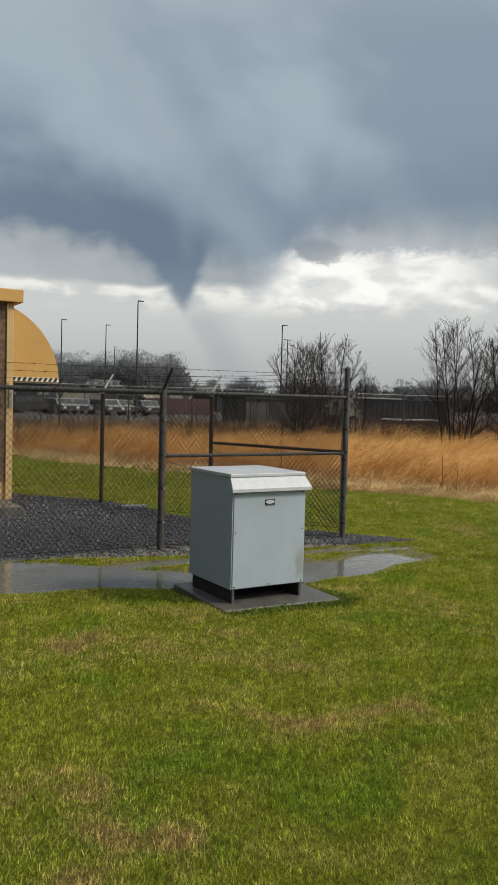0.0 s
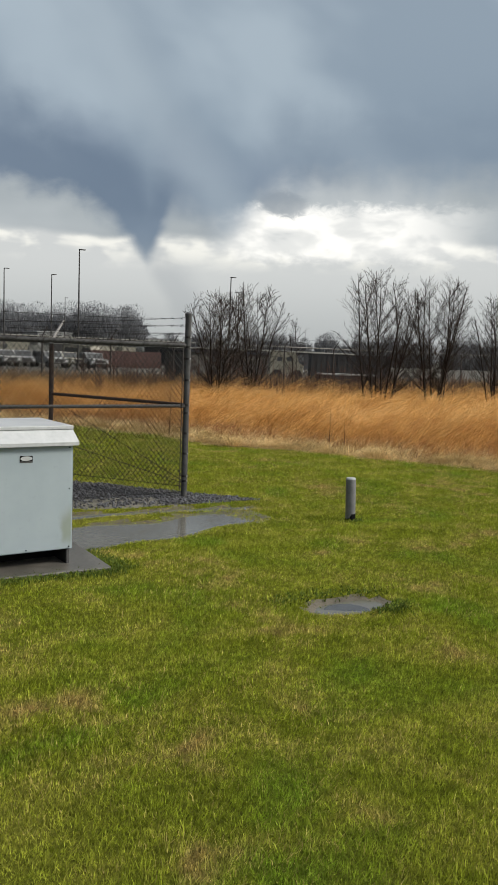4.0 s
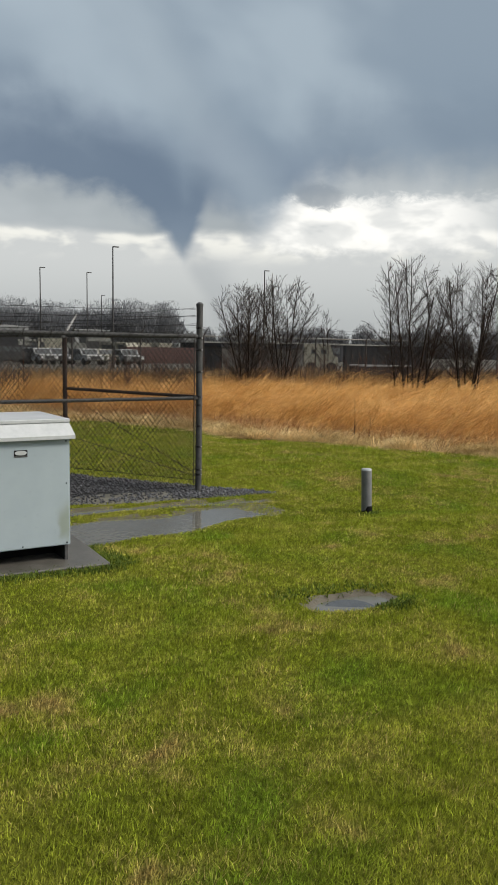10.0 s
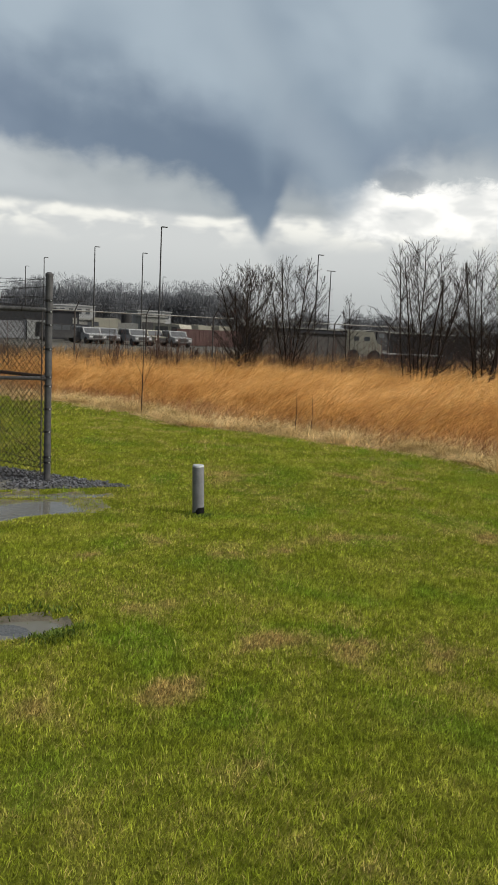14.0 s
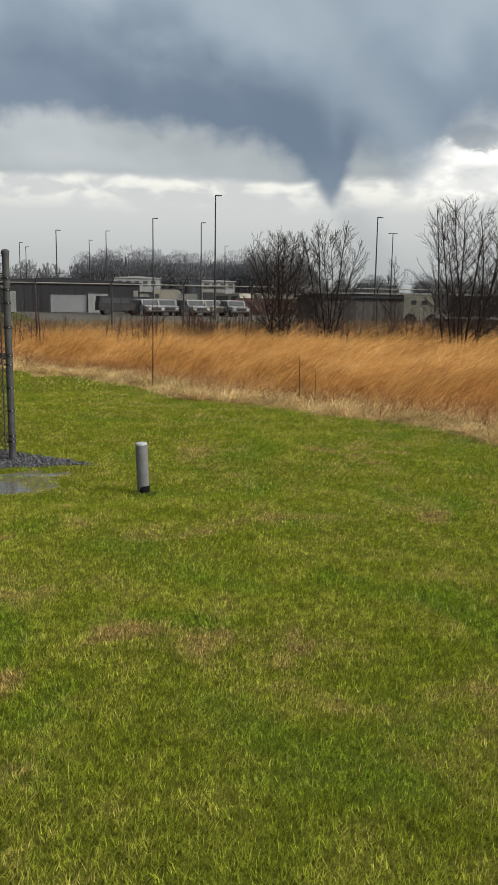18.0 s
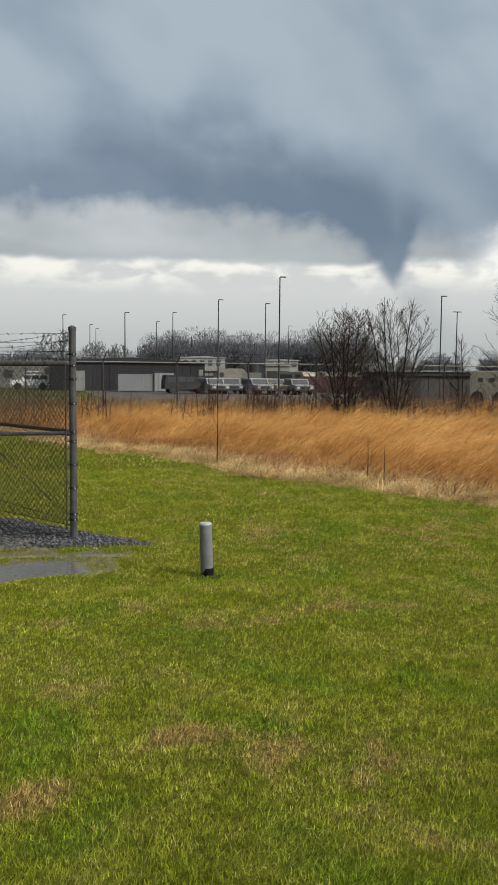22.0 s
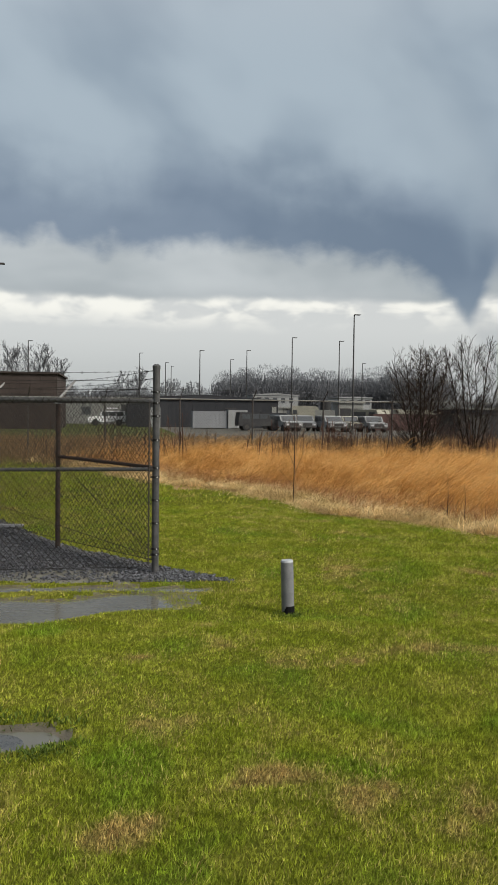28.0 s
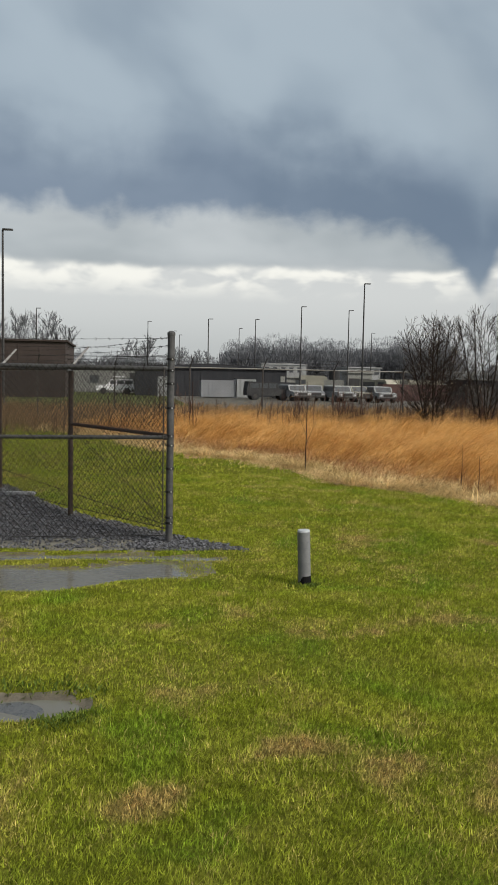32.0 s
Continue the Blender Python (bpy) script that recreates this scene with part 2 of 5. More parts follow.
def lawn_material(name, blades):
    """Grass: green with yellowed and bare brown patches, as the ground and as the blades on it."""
    m = bpy.data.materials.new(name)
    m.use_nodes = True
    m.node_tree.nodes.clear()
    n = Net(m.node_tree)
    v = n.node("ShaderNodeTexCoord").outputs["Object"]
    patch = n.noise(v, 0.75, 3.0, 0.55, 0.4)
    tuft = n.noise(v, 2.6, 4.0, 0.6, 0.3)
    fine = n.noise(v, 38.0, 3.0, 0.6)
    lush = n.noise(v, 1.15, 3.0, 0.55, 0.6)
    green = n.mix(n.step(tuft, 0.36, 0.66), (0.222, 0.258, 0.022), (0.318, 0.330, 0.044))
    green = n.mix(n.step(lush, 0.48, 0.72), green, (0.178, 0.262, 0.022))
    f = n.math("ADD", n.math("MULTIPLY", patch, 0.5), n.math("MULTIPLY", tuft, 0.5))
    sep = n.node("ShaderNodeSeparateXYZ")
    n.put(sep.inputs[0], v)
    worn = 0.0
    for cx, cy, rx, ry in WORN:
        qx = n.math("DIVIDE", n.math("SUBTRACT", sep.outputs[0], cx), rx)
        qy = n.math("DIVIDE", n.math("SUBTRACT", sep.outputs[1], cy), ry)
        q = n.math("ADD", n.math("MULTIPLY", qx, qx), n.math("MULTIPLY", qy, qy))
        worn = n.math("MAXIMUM", worn, n.step(n.math("ADD", q, n.math("MULTIPLY", n.math("SUBTRACT", n.noise(v, 7.0, 4.0, 0.65), 0.5), 3.2)), 1.5, 0.1))
    f = n.math("ADD", f, n.math("MULTIPLY", worn, 0.075))
    col = n.mix(n.step(f, 0.53, 0.66), green, (0.36, 0.305, 0.085))
    col = n.mix(n.step(f, 0.585, 0.68), col, (0.365, 0.245, 0.092))
    if blades:
        rnd = n.node("ShaderNodeNewGeometry").outputs["Random Per Island"]
        dead = n.math("ADD", rnd, n.math("MULTIPLY", n.math("SUBTRACT", f, 0.5), 1.5))
        col = n.mix(n.step(dead, 0.84, 1.02), col, (0.46, 0.375, 0.125))
        hsv = n.node("ShaderNodeHueSaturation")
        clump = n.step(n.noise(v, 15.0, 4.0, 0.68, 0.4), 0.31, 0.65, 0.58, 1.42)
        spot = n.step(n.noise(v, 46.0, 2.0, 0.6), 0.34, 0.64, 0.72, 1.24)
        blade = n.math("ADD", n.math("MULTIPLY", n.math("FRACT", n.math("MULTIPLY", rnd, 17.0)), 0.7), 0.68)
        n.put(hsv.inputs["Value"], n.math("MULTIPLY", n.math("MULTIPLY", blade, clump), spot))
        n.put(hsv.inputs["Color"], col)
        col = hsv.outputs[0]
    else:
        # the ground colour is darkened to carry the shade between blades
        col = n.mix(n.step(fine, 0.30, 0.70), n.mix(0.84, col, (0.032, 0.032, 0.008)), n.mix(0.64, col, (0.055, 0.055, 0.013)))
    b = n.node("ShaderNodeBsdfPrincipled")
    n.put(b.inputs["Base Color"], col)
    b.inputs["Roughness"].default_value = 0.6 if blades else 0.9
    b.inputs["Specular IOR Level"].default_value = 0.08 if blades else 0.0
    shader = b.outputs[0]
    if blades:
        tr = n.node("ShaderNodeBsdfTranslucent")
        n.put(tr.inputs[0], col)
        mx = n.node("ShaderNodeMixShader")
        mx.inputs[0].default_value = 0.38
        n.put(mx.inputs[1], shader)
        n.put(mx.inputs[2], tr.outputs[0])
        shader = mx.outputs[0]
    else:
        n.put(b.inputs["Normal"], n.bump(fine, 0.8, 0.03))
    o = n.node("ShaderNodeOutputMaterial")
    n.put(o.inputs[0], shader)
    return m


def sedge_material():
    """Dry orange grass: rust, orange and gold by tuft and by blade."""
    m = bpy.data.materials.new("orange_sedge")
    m.use_nodes = True
    m.node_tree.nodes.clear()
    n = Net(m.node_tree)
    mp = n.node("ShaderNodeMapping")
    n.put(mp.inputs[0], n.node("ShaderNodeTexCoord").outputs["Object"])
    mp.inputs["Scale"].default_value = (0.7, 1.2, 1.6)
    v = mp.outputs[0]
    rnd = n.node("ShaderNodeNewGeometry").outputs["Random Per Island"]
    f = n.math("ADD", n.math("MULTIPLY", n.noise(v, 0.9, 3.0, 0.5), 0.45), n.math("MULTIPLY", n.noise(v, 5.5, 3.0, 0.6, 0.4), 0.55))
    f = n.math("ADD", f, n.math("MULTIPLY", n.math("SUBTRACT", rnd, 0.5), 0.22))
    col = n.mix(n.step(f, 0.36, 0.54), (0.43, 0.200, 0.050), (0.69, 0.395, 0.118))
    col = n.mix(n.step(f, 0.54, 0.70), col, (0.90, 0.63, 0.28))
    hsv = n.node("ShaderNodeHueSaturation")
    wisp = n.step(n.noise(v, 13.0, 3.0, 0.65, 0.5), 0.32, 0.66, 0.66, 1.26)
    n.put(hsv.inputs["Value"], n.math("MULTIPLY", wisp, n.math("ADD", n.math("MULTIPLY", n.math("FRACT", n.math("MULTIPLY", rnd, 13.0)), 0.5), 0.79)))
    n.put(hsv.inputs["Color"], col)
    b = n.node("ShaderNodeBsdfPrincipled")
    n.put(b.inputs["Base Color"], hsv.outputs[0])
    b.inputs["Roughness"].default_value = 0.62
    b.inputs["Specular IOR Level"].default_value = 0.25
    tr = n.node("ShaderNodeBsdfTranslucent")
    n.put(tr.inputs[0], hsv.outputs[0])
    mx = n.node("ShaderNodeMixShader")
    mx.inputs[0].default_value = 0.3
    n.put(mx.inputs[1], b.outputs[0])
    n.put(mx.inputs[2], tr.outputs[0])
    o = n.node("ShaderNodeOutputMaterial")
    n.put(o.inputs[0], mx.outputs[0])
    return m


M = {
    "lawn": lawn_material("shaded_lawn_ground", False),
    "blade": lawn_material("grass_blade", True),
    "gravelbed": material("gravel_bed", (0.028, 0.027, 0.028), (0.075, 0.072, 0.070), 0.75, 9, bump=0.9, bump_scale=45),
    "stone": material("crushed_stone", (0.040, 0.041, 0.047), (0.105, 0.106, 0.115), 0.55, 14, bump=0.3, bump_scale=120, island=0.6),
    "fielddirt": material("field_litter", (0.20, 0.11, 0.04), (0.34, 0.20, 0.08), 0.9, 3, bump=0.8, bump_scale=20),
    "sedge": sedge_material(),
    "roughgrass": material("brown_seed_grass", (0.15, 0.10, 0.055), (0.30, 0.20, 0.10), 0.8, 0.5, island=0.4, trans=0.2, spec=0.1),
    "russet": material("russet_grass_blade", (0.20, 0.085, 0.035), (0.36, 0.18, 0.08), 0.8, 1.5, island=0.45, trans=0.2, spec=0.15),
    "straw": material("bleached_straw", (0.44, 0.31, 0.120), (0.84, 0.65, 0.34), 0.75, 1.3, island=0.5, trans=0.25, spec=0.2, wear=(0.20, 0.15, 0.055), wear_lo=0.56, wear_hi=0.68),
    "mud": material("wet_mud", (0.060, 0.050, 0.034), (0.13, 0.112, 0.080), 0.5, 7, bump=0.5, bump_scale=40),
    "silt": material("tan_grey_silt", (0.085, 0.080, 0.064), (0.19, 0.177, 0.14), 0.75, 9, bump=0.8, bump_scale=45, wear=(0.10, 0.12, 0.03), wear_lo=0.55, wear_hi=0.68),
    "farlot": material("far_paving", (0.075, 0.072, 0.062), (0.12, 0.115, 0.10), 0.95, 0.05, spec=0.05),
    "galv": material("galvanised_steel", (0.042, 0.042, 0.043), (0.085, 0.084, 0.084), 0.6, 12, metal=0.2, bump=0.05, wear=(0.07, 0.062, 0.055), spec=0.35),
    "armsteel": material("pale_pressed_steel", (0.17, 0.165, 0.16), (0.26, 0.255, 0.25), 0.6, 9, metal=0.1, bump=0.05, spec=0.3),
    "dullgalv": material("weathered_steel", (0.032, 0.029, 0.027), (0.068, 0.060, 0.056), 0.65, 10, metal=0.1, bump=0.05, spec=0.3, wear=(0.07, 0.045, 0.035)),
    "rust": material("rusty_steel", (0.040, 0.029, 0.025), (0.072, 0.050, 0.041), 0.8, 12, spec=0.15, metal=0.0, bump=0.1, wear=(0.12, 0.065, 0.045)),
    "wire": material("fence_wire", (0.014, 0.013, 0.012), (0.032, 0.030, 0.027), 0.7, 6, metal=0.1, spec=0.2),
    "cabinet": material("grey_cabinet_paint", (0.265, 0.314, 0.343), (0.295, 0.344, 0.372), 0.6, 1.6, bump=0.03, bump_scale=90, wear=(0.215, 0.25, 0.265), wear_lo=0.62, wear_hi=0.8, spec=0.15),
    "lid": material("bare_aluminium_lid", (0.36, 0.375, 0.385), (0.44, 0.455, 0.465), 0.5, 3, metal=0.1, bump=0.03, spec=0.3),
    "pipe": material("dull_grey_pipe", (0.13, 0.132, 0.138), (0.19, 0.192, 0.198), 0.55, 9, metal=0.1, bump=0.05, wear=(0.10, 0.095, 0.09), spec=0.3),
    "wetiron": material("wet_cast_iron", (0.042, 0.042, 0.040), (0.075, 0.073, 0.068), 0.08, 9, bump=0.04),
    "plinth": material("dark_wet_plinth_steel", (0.016, 0.016, 0.016), (0.036, 0.034, 0.032), 0.7, 8, spec=0.12),
    "dark": material("black_paint_and_gap_shade", (0.005, 0.005, 0.005), (0.011, 0.011, 0.011), 0.9, 8, spec=0.05),
    "concrete": material("wet_concrete", (0.060, 0.056, 0.048), (0.115, 0.108, 0.095), 0.36, 5, bump=0.15, bump_scale=70, wear=(0.06, 0.058, 0.055)),
    "weed": material("clover_leaf", (0.060, 0.090, 0.016), (0.120, 0.165, 0.030), 0.75, 20, island=0.4, trans=0.25, spec=0.08),
    "bark": material("bare_bark", (0.020, 0.016, 0.014), (0.042, 0.033, 0.028), 0.9, 5, bump=0.3, bump_scale=40, spec=0.1),
    "brushtwig": material("brown_brush_twig", (0.045, 0.026, 0.020), (0.085, 0.050, 0.038), 0.9, 5, island=0.4, spec=0.1),
    "bud": material("pale_bud", (0.14, 0.12, 0.085), (0.26, 0.23, 0.17), 0.8, 20, island=0.3),
    # both far woods greys have distance haze painted in: pale, even, half translucent
    "hazedwood": material("far_hazed_winter_wood", (0.135, 0.137, 0.145), (0.165, 0.167, 0.174), 0.95, 0.08, island=0.08, spec=0.0, trans=0.5),
    "hazedtwig": material("far_hazed_twig", (0.150, 0.154, 0.163), (0.175, 0.178, 0.186), 0.95, 0.05, island=0.06, spec=0.0, trans=0.5),
    "poleblk": material("dark_bronze_and_arm_shade", (0.018, 0.017, 0.017), (0.035, 0.033, 0.032), 0.5, 2),
    "yellow": material("ochre_paint", (0.42, 0.235, 0.055), (0.48, 0.275, 0.072), 0.6, 1.2, bump=0.05),
    "tan": material("tan_trim_paint", (0.42, 0.27, 0.11), (0.50, 0.33, 0.14), 0.65, 3, bump=0.05),
    "pebble": material("brown_pebble_dash", (0.035, 0.020, 0.012), (0.20, 0.12, 0.065), 0.85, 13, bump=1.0, bump_scale=60),
    "blackstripe": material("black_stripe_paint", (0.02, 0.02, 0.02), (0.03, 0.03, 0.03), 0.6, 6),
    "paleystripe": material("pale_stripe_paint", (0.62, 0.55, 0.38), (0.70, 0.62, 0.45), 0.6, 6),
    "bldgrey": material("dark_grey_siding", (0.028, 0.029, 0.033), (0.042, 0.043, 0.047), 0.8, 0.4, stretch=(1, 1, 0.2), spec=0.1),
    "shedgrey": material("weathered_shed_boards", (0.060, 0.056, 0.052), (0.10, 0.094, 0.088), 0.85, 1.2, stretch=(1, 1, 0.3), spec=0.1),
    "bldbrown": material("dark_brown_siding", (0.044, 0.034, 0.030), (0.062, 0.049, 0.044), 0.8, 0.4, spec=0.1),
    "bldcream": material("cream_siding", (0.165, 0.165, 0.15), (0.215, 0.215, 0.195), 0.7, 0.4),
    "white": material("dull_white_vehicle_paint", (0.21, 0.215, 0.215), (0.29, 0.295, 0.29), 0.6, 1.2, spec=0.2),
    "whitecar": material("plain_white_vehicle_paint", (0.24, 0.245, 0.24), (0.31, 0.315, 0.31), 0.6, 1.2, spec=0.2),
    "brightwhite": material("clean_white_paint", (0.76, 0.77, 0.78), (0.82, 0.83, 0.84), 0.5, 1.2, spec=0.2),
    "farlawn": material("far_grass", (0.060, 0.070, 0.026), (0.10, 0.105, 0.045), 0.95, 0.4, spec=0.0),
    "creamrv": material("cream_vehicle_paint", (0.21, 0.20, 0.155), (0.28, 0.265, 0.21), 0.5, 1.2),
    "palebox": material("faded_grey_panel", (0.17, 0.175, 0.185), (0.23, 0.235, 0.245), 0.7, 0.8),
    "redbox": material("oxide_red_panel", (0.062, 0.030, 0.026), (0.095, 0.044, 0.037), 0.7, 0.8),
    "darkbox": material("charcoal_panel", (0.035, 0.035, 0.037), (0.06, 0.059, 0.058), 0.8, 0.8, spec=0.1),
    "rubber": material("tyre_rubber", (0.015, 0.015, 0.016), (0.03, 0.03, 0.03), 0.85, 8),
    # dark glass, its colour lifted for the haze over the far yard
    "darkglass": material("hazed_tinted_glazing", (0.035, 0.038, 0.042), (0.055, 0.06, 0.065), 0.3, 2),
    "chrome": material("bright_badge_metal", (0.65, 0.65, 0.66), (0.75, 0.75, 0.76), 0.3, 10, metal=0.8),
}


def water_material():
    m = bpy.data.materials.new("rain_puddle")
    m.use_nodes = True
    n = Net(m.node_tree)
    b = m.node_tree.nodes["Principled BSDF"]
    v = n.node("ShaderNodeTexCoord").outputs["Object"]
    n.put(b.inputs["Base Color"], n.mix(n.noise(v, 1.5, 3.0), (0.090, 0.087, 0.072), (0.150, 0.145, 0.125)))
    b.inputs["Roughness"].default_value = 0.06
    b.inputs["IOR"].default_value = 1.33
    n.put(b.inputs["Normal"], n.bump(n.noise(v, 14.0, 3.0, 0.5), 0.08, 0.02))
    return m


M["water"] = water_material()


def stained_front():
    """The cabinet's paint with a soft algae run in one lower corner."""
    m = bpy.data.materials.new("stained_grey_cabinet_paint")
    m.use_nodes = True
    n = Net(m.node_tree)
    b = m.node_tree.nodes["Principled BSDF"]
    v = n.node("ShaderNodeTexCoord").outputs["Object"]
    sep = n.node("ShaderNodeSeparateXYZ")
    n.put(sep.inputs[0], v)
    wav = n.math("MULTIPLY", n.math("SUBTRACT", n.noise(v, 6.0, 3.0, 0.5), 0.5), 0.16)
    x = n.math("ADD", sep.outputs[0], wav)
    z = n.math("ADD", sep.outputs[2], wav)
    run = n.math("MULTIPLY", n.step(x, 0.235, 0.30), n.step(n.math("ADD", z, n.math("MULTIPLY", x, -0.9)), 0.22, 0.06))
    run = n.math("MULTIPLY", run, n.step(z, 0.15, 0.24))
    paint = n.mix(n.step(n.noise(v, 1.6, 4.0, 0.6), 0.35, 0.65), (0.275, 0.325, 0.356), (0.305, 0.355, 0.385))
    paint = n.mix(n.math("MULTIPLY", n.step(n.noise(v, 22.0, 3.0, 0.6), 0.60, 0.75), 0.25), paint, (0.24, 0.275, 0.29))
    n.put(b.inputs["Base Color"], n.mix(n.math("MULTIPLY", run, 0.8), paint, (0.205, 0.235, 0.19)))
    b.inputs["Roughness"].default_value = 0.6
    b.inputs["Specular IOR Level"].default_value = 0.15
    return m


M["cabinetfront"] = stained_front()


# ---- building blocks ----
def link_mesh(name, bm, mat, smooth=False):
    me = bpy.data.meshes.new(name)
    bm.to_mesh(me)
    bm.free()
    if smooth:
        me.polygons.foreach_set("use_smooth", [True] * len(me.polygons))
    me.materials.append(mat)
    return new(name, me)


def part(name, bm, mat, parent, label="", smooth=False):
    ob = link_mesh(name, bm, mat, smooth)
    ob.parent = parent
    if label:
        tagged(ob, label)
    return ob


def thing(name, label, category, at=(0, 0, 0), turn=0.0, group="", kind=""):
    ob = new(name)
    ob.matrix_basis = pose(*at, 0, 0, turn)
    return tagged(ob, label, category, group, kind)


def tri_mesh(name, verts, tris, mat, smooth=False):
    me = bpy.data.meshes.new(name)
    me.vertices.add(len(verts))
    me.vertices.foreach_set("co", np.asarray(verts, np.float32).ravel())
    nt = len(tris)
    me.loops.add(nt * 3)
    me.loops.foreach_set("vertex_index", np.asarray(tris, np.int32).ravel())
    me.polygons.add(nt)
    me.polygons.foreach_set("loop_start", np.arange(0, nt * 3, 3, dtype=np.int32))
    me.update(calc_edges=True)
    me.materials.append(mat)
    return new(name, me)


def box(bm, x0, y0, z0, x1, y1, z1, bevel=0.0):
    r = bmesh.ops.create_cube(bm, size=1.0)
    for v in r["verts"]:
        v.co = Vector(((x0 + x1) / 2 + v.co.x * (x1 - x0), (y0 + y1) / 2 + v.co.y * (y1 - y0), (z0 + z1) / 2 + v.co.z * (z1 - z0)))
    if bevel > 0:
        edges = list({e for v in r["verts"] for e in v.link_edges})
        bmesh.ops.bevel(bm, geom=edges, offset=bevel, segments=2, affect="EDGES", profile=0.5)
    return bm


def tube(bm, p, q, r0, r1=None, n=8, caps=True):
    p, q = Vector(p), Vector(q)
    r1 = r0 if r1 is None else r1
    d = (q - p).normalized()
    u = d.orthogonal().normalized()
    w = d.cross(u)
    rings = []
    for c, r in ((p, r0), (q, r1)):
        rings.append([bm.verts.new(c + (u * math.cos(2 * math.pi * i / n) + w * math.sin(2 * math.pi * i / n)) * r) for i in range(n)])
    for i in range(n):
        bm.faces.new((rings[0][i], rings[0][(i + 1) % n], rings[1][(i + 1) % n], rings[1][i]))
    if caps:
        bm.faces.new(rings[0][::-1])
        bm.faces.new(rings[1])
    return bm


def prism(bm, pts, depth):
    """A closed outline in the xz plane (y = 0), pushed along +y."""
    a = [bm.verts.new((x, 0.0, z)) for x, z in pts]
    b = [bm.verts.new((x, depth, z)) for x, z in pts]
    n = len(pts)
    bm.faces.new(a)
    bm.faces.new(b[::-1])
    for i in range(n):
        bm.faces.new((a[(i + 1) % n], a[i], b[i], b[(i + 1) % n]))
    bmesh.ops.recalc_face_normals(bm, faces=bm.faces)
    return bm


def lines_mesh(name, starts, ends, r, mat, sides=3):
    """Many thin straight rods as one mesh."""
    P, Q = np.asarray(starts, float), np.asarray(ends, float)
    d = Q - P
    d /= np.linalg.norm(d, axis=1, keepdims=True)
    ref = np.where(np.abs(d[:, 2:3]) > 0.9, np.array([[1.0, 0, 0]]), np.array([[0, 0, 1.0]]))
    u = np.cross(d, ref)
    u /= np.linalg.norm(u, axis=1, keepdims=True)
    w = np.cross(d, u)
    R0 = np.broadcast_to(np.asarray(r, float).reshape(-1, 1) if np.ndim(r) == 1 else np.full((1, 1), r), (len(P), 1))
    ang = 2 * np.pi * np.arange(sides) / sides
    ring = u[:, None] * np.cos(ang)[None, :, None] + w[:, None] * np.sin(ang)[None, :, None]
    verts = np.concatenate([P[:, None] + ring * R0[:, None], Q[:, None] + ring * R0[:, None]], 1).reshape(-1, 3)
    base = (np.arange(len(P)) * 2 * sides)[:, None]
    t = []
    for i in range(sides):
        j = (i + 1) % sides
        t += [[i, j, sides + j], [i, sides + j, sides + i]]
    tris = (base[:, None] + np.array(t)[None]).reshape(-1, 3)
    return tri_mesh(name, verts, tris, mat)


def blades(name, roots, height, width, lean, droop, mat, seed, segs=3):
    """Tapered bent blades; lean is the sideways reach of the tip, droop bends the end down."""
    rng = np.random.default_rng(seed + 7000)
    n = len(roots)
    th = rng.uniform(0, 2 * np.pi, n)
    side = np.stack([np.cos(th), np.sin(th), np.zeros(n)], 1) * (width * 0.5)[:, None]
    s = np.linspace(0, 1, segs + 1)
    rows = []
    for k, v in enumerate(s):
        c = roots + lean * (v ** 1.7) + np.stack([np.zeros(n), np.zeros(n), height * (v - droop * v ** 3)], 1)
        if k < segs:
            wd = side * (1.0 - 0.75 * v)
            rows += [c - wd, c + wd]
        else:
            rows += [c]
    verts = np.stack(rows, 1)
    m = verts.shape[1]
    t = []
    for k in range(segs - 1):
        a = 2 * k
        t += [[a, a + 1, a + 3], [a, a + 3, a + 2]]
    t += [[m - 3, m - 2, m - 1]]
    tris = (np.arange(n)[:, None, None] * m + np.array(t)[None]).reshape(-1, 3)
    return tri_mesh(name, verts.reshape(-1, 3), tris, mat)


# ---- the lie of the land ----
EDGE_X, EDGE_SLOPE = 5.5, -0.458            # lawn's end: x = 5.5 - 0.458 y
FENCE_DIR = Vector((-0.569, 0.822, 0)).normalized()
FENCE_OUT = Vector((0.822, 0.569, 0)).normalized()


def border(y):
    y = np.asarray(y, float)
    return EDGE_X + EDGE_SLOPE * y + 0.25 * np.sin(0.9 * y + 0.5) + 0.15 * np.sin(2.3 * y)


def in_gravel(x, y):
    x, y = np.asarray(x, float), np.asarray(y, float)
    side = x * FENCE_OUT.x + y * FENCE_OUT.y
    near = -0.26 + 0.38 * (-x - 3.2).clip(0, 1.1) - 0.08 * (x + 2.5).clip(0, 3.2) + 0.05 * np.sin(3.1 * x)
    return (y > near - 0.05) & (side < 0.18 + 0.06 * np.sin(2.2 * y) + 0.26 * np.exp(-((y + 0.4) / 0.5) ** 2)) & (y < 12)


def silt(x, y):
    """Washed-out fines along the gravel's near edge."""
    return (y < 0.20 + 0.06 * np.sin(4.0 * x) + 0.03 * np.sin(9.0 * x + 1.0)) & (x < -0.35 + 0.1 * np.sin(7.0 * y))


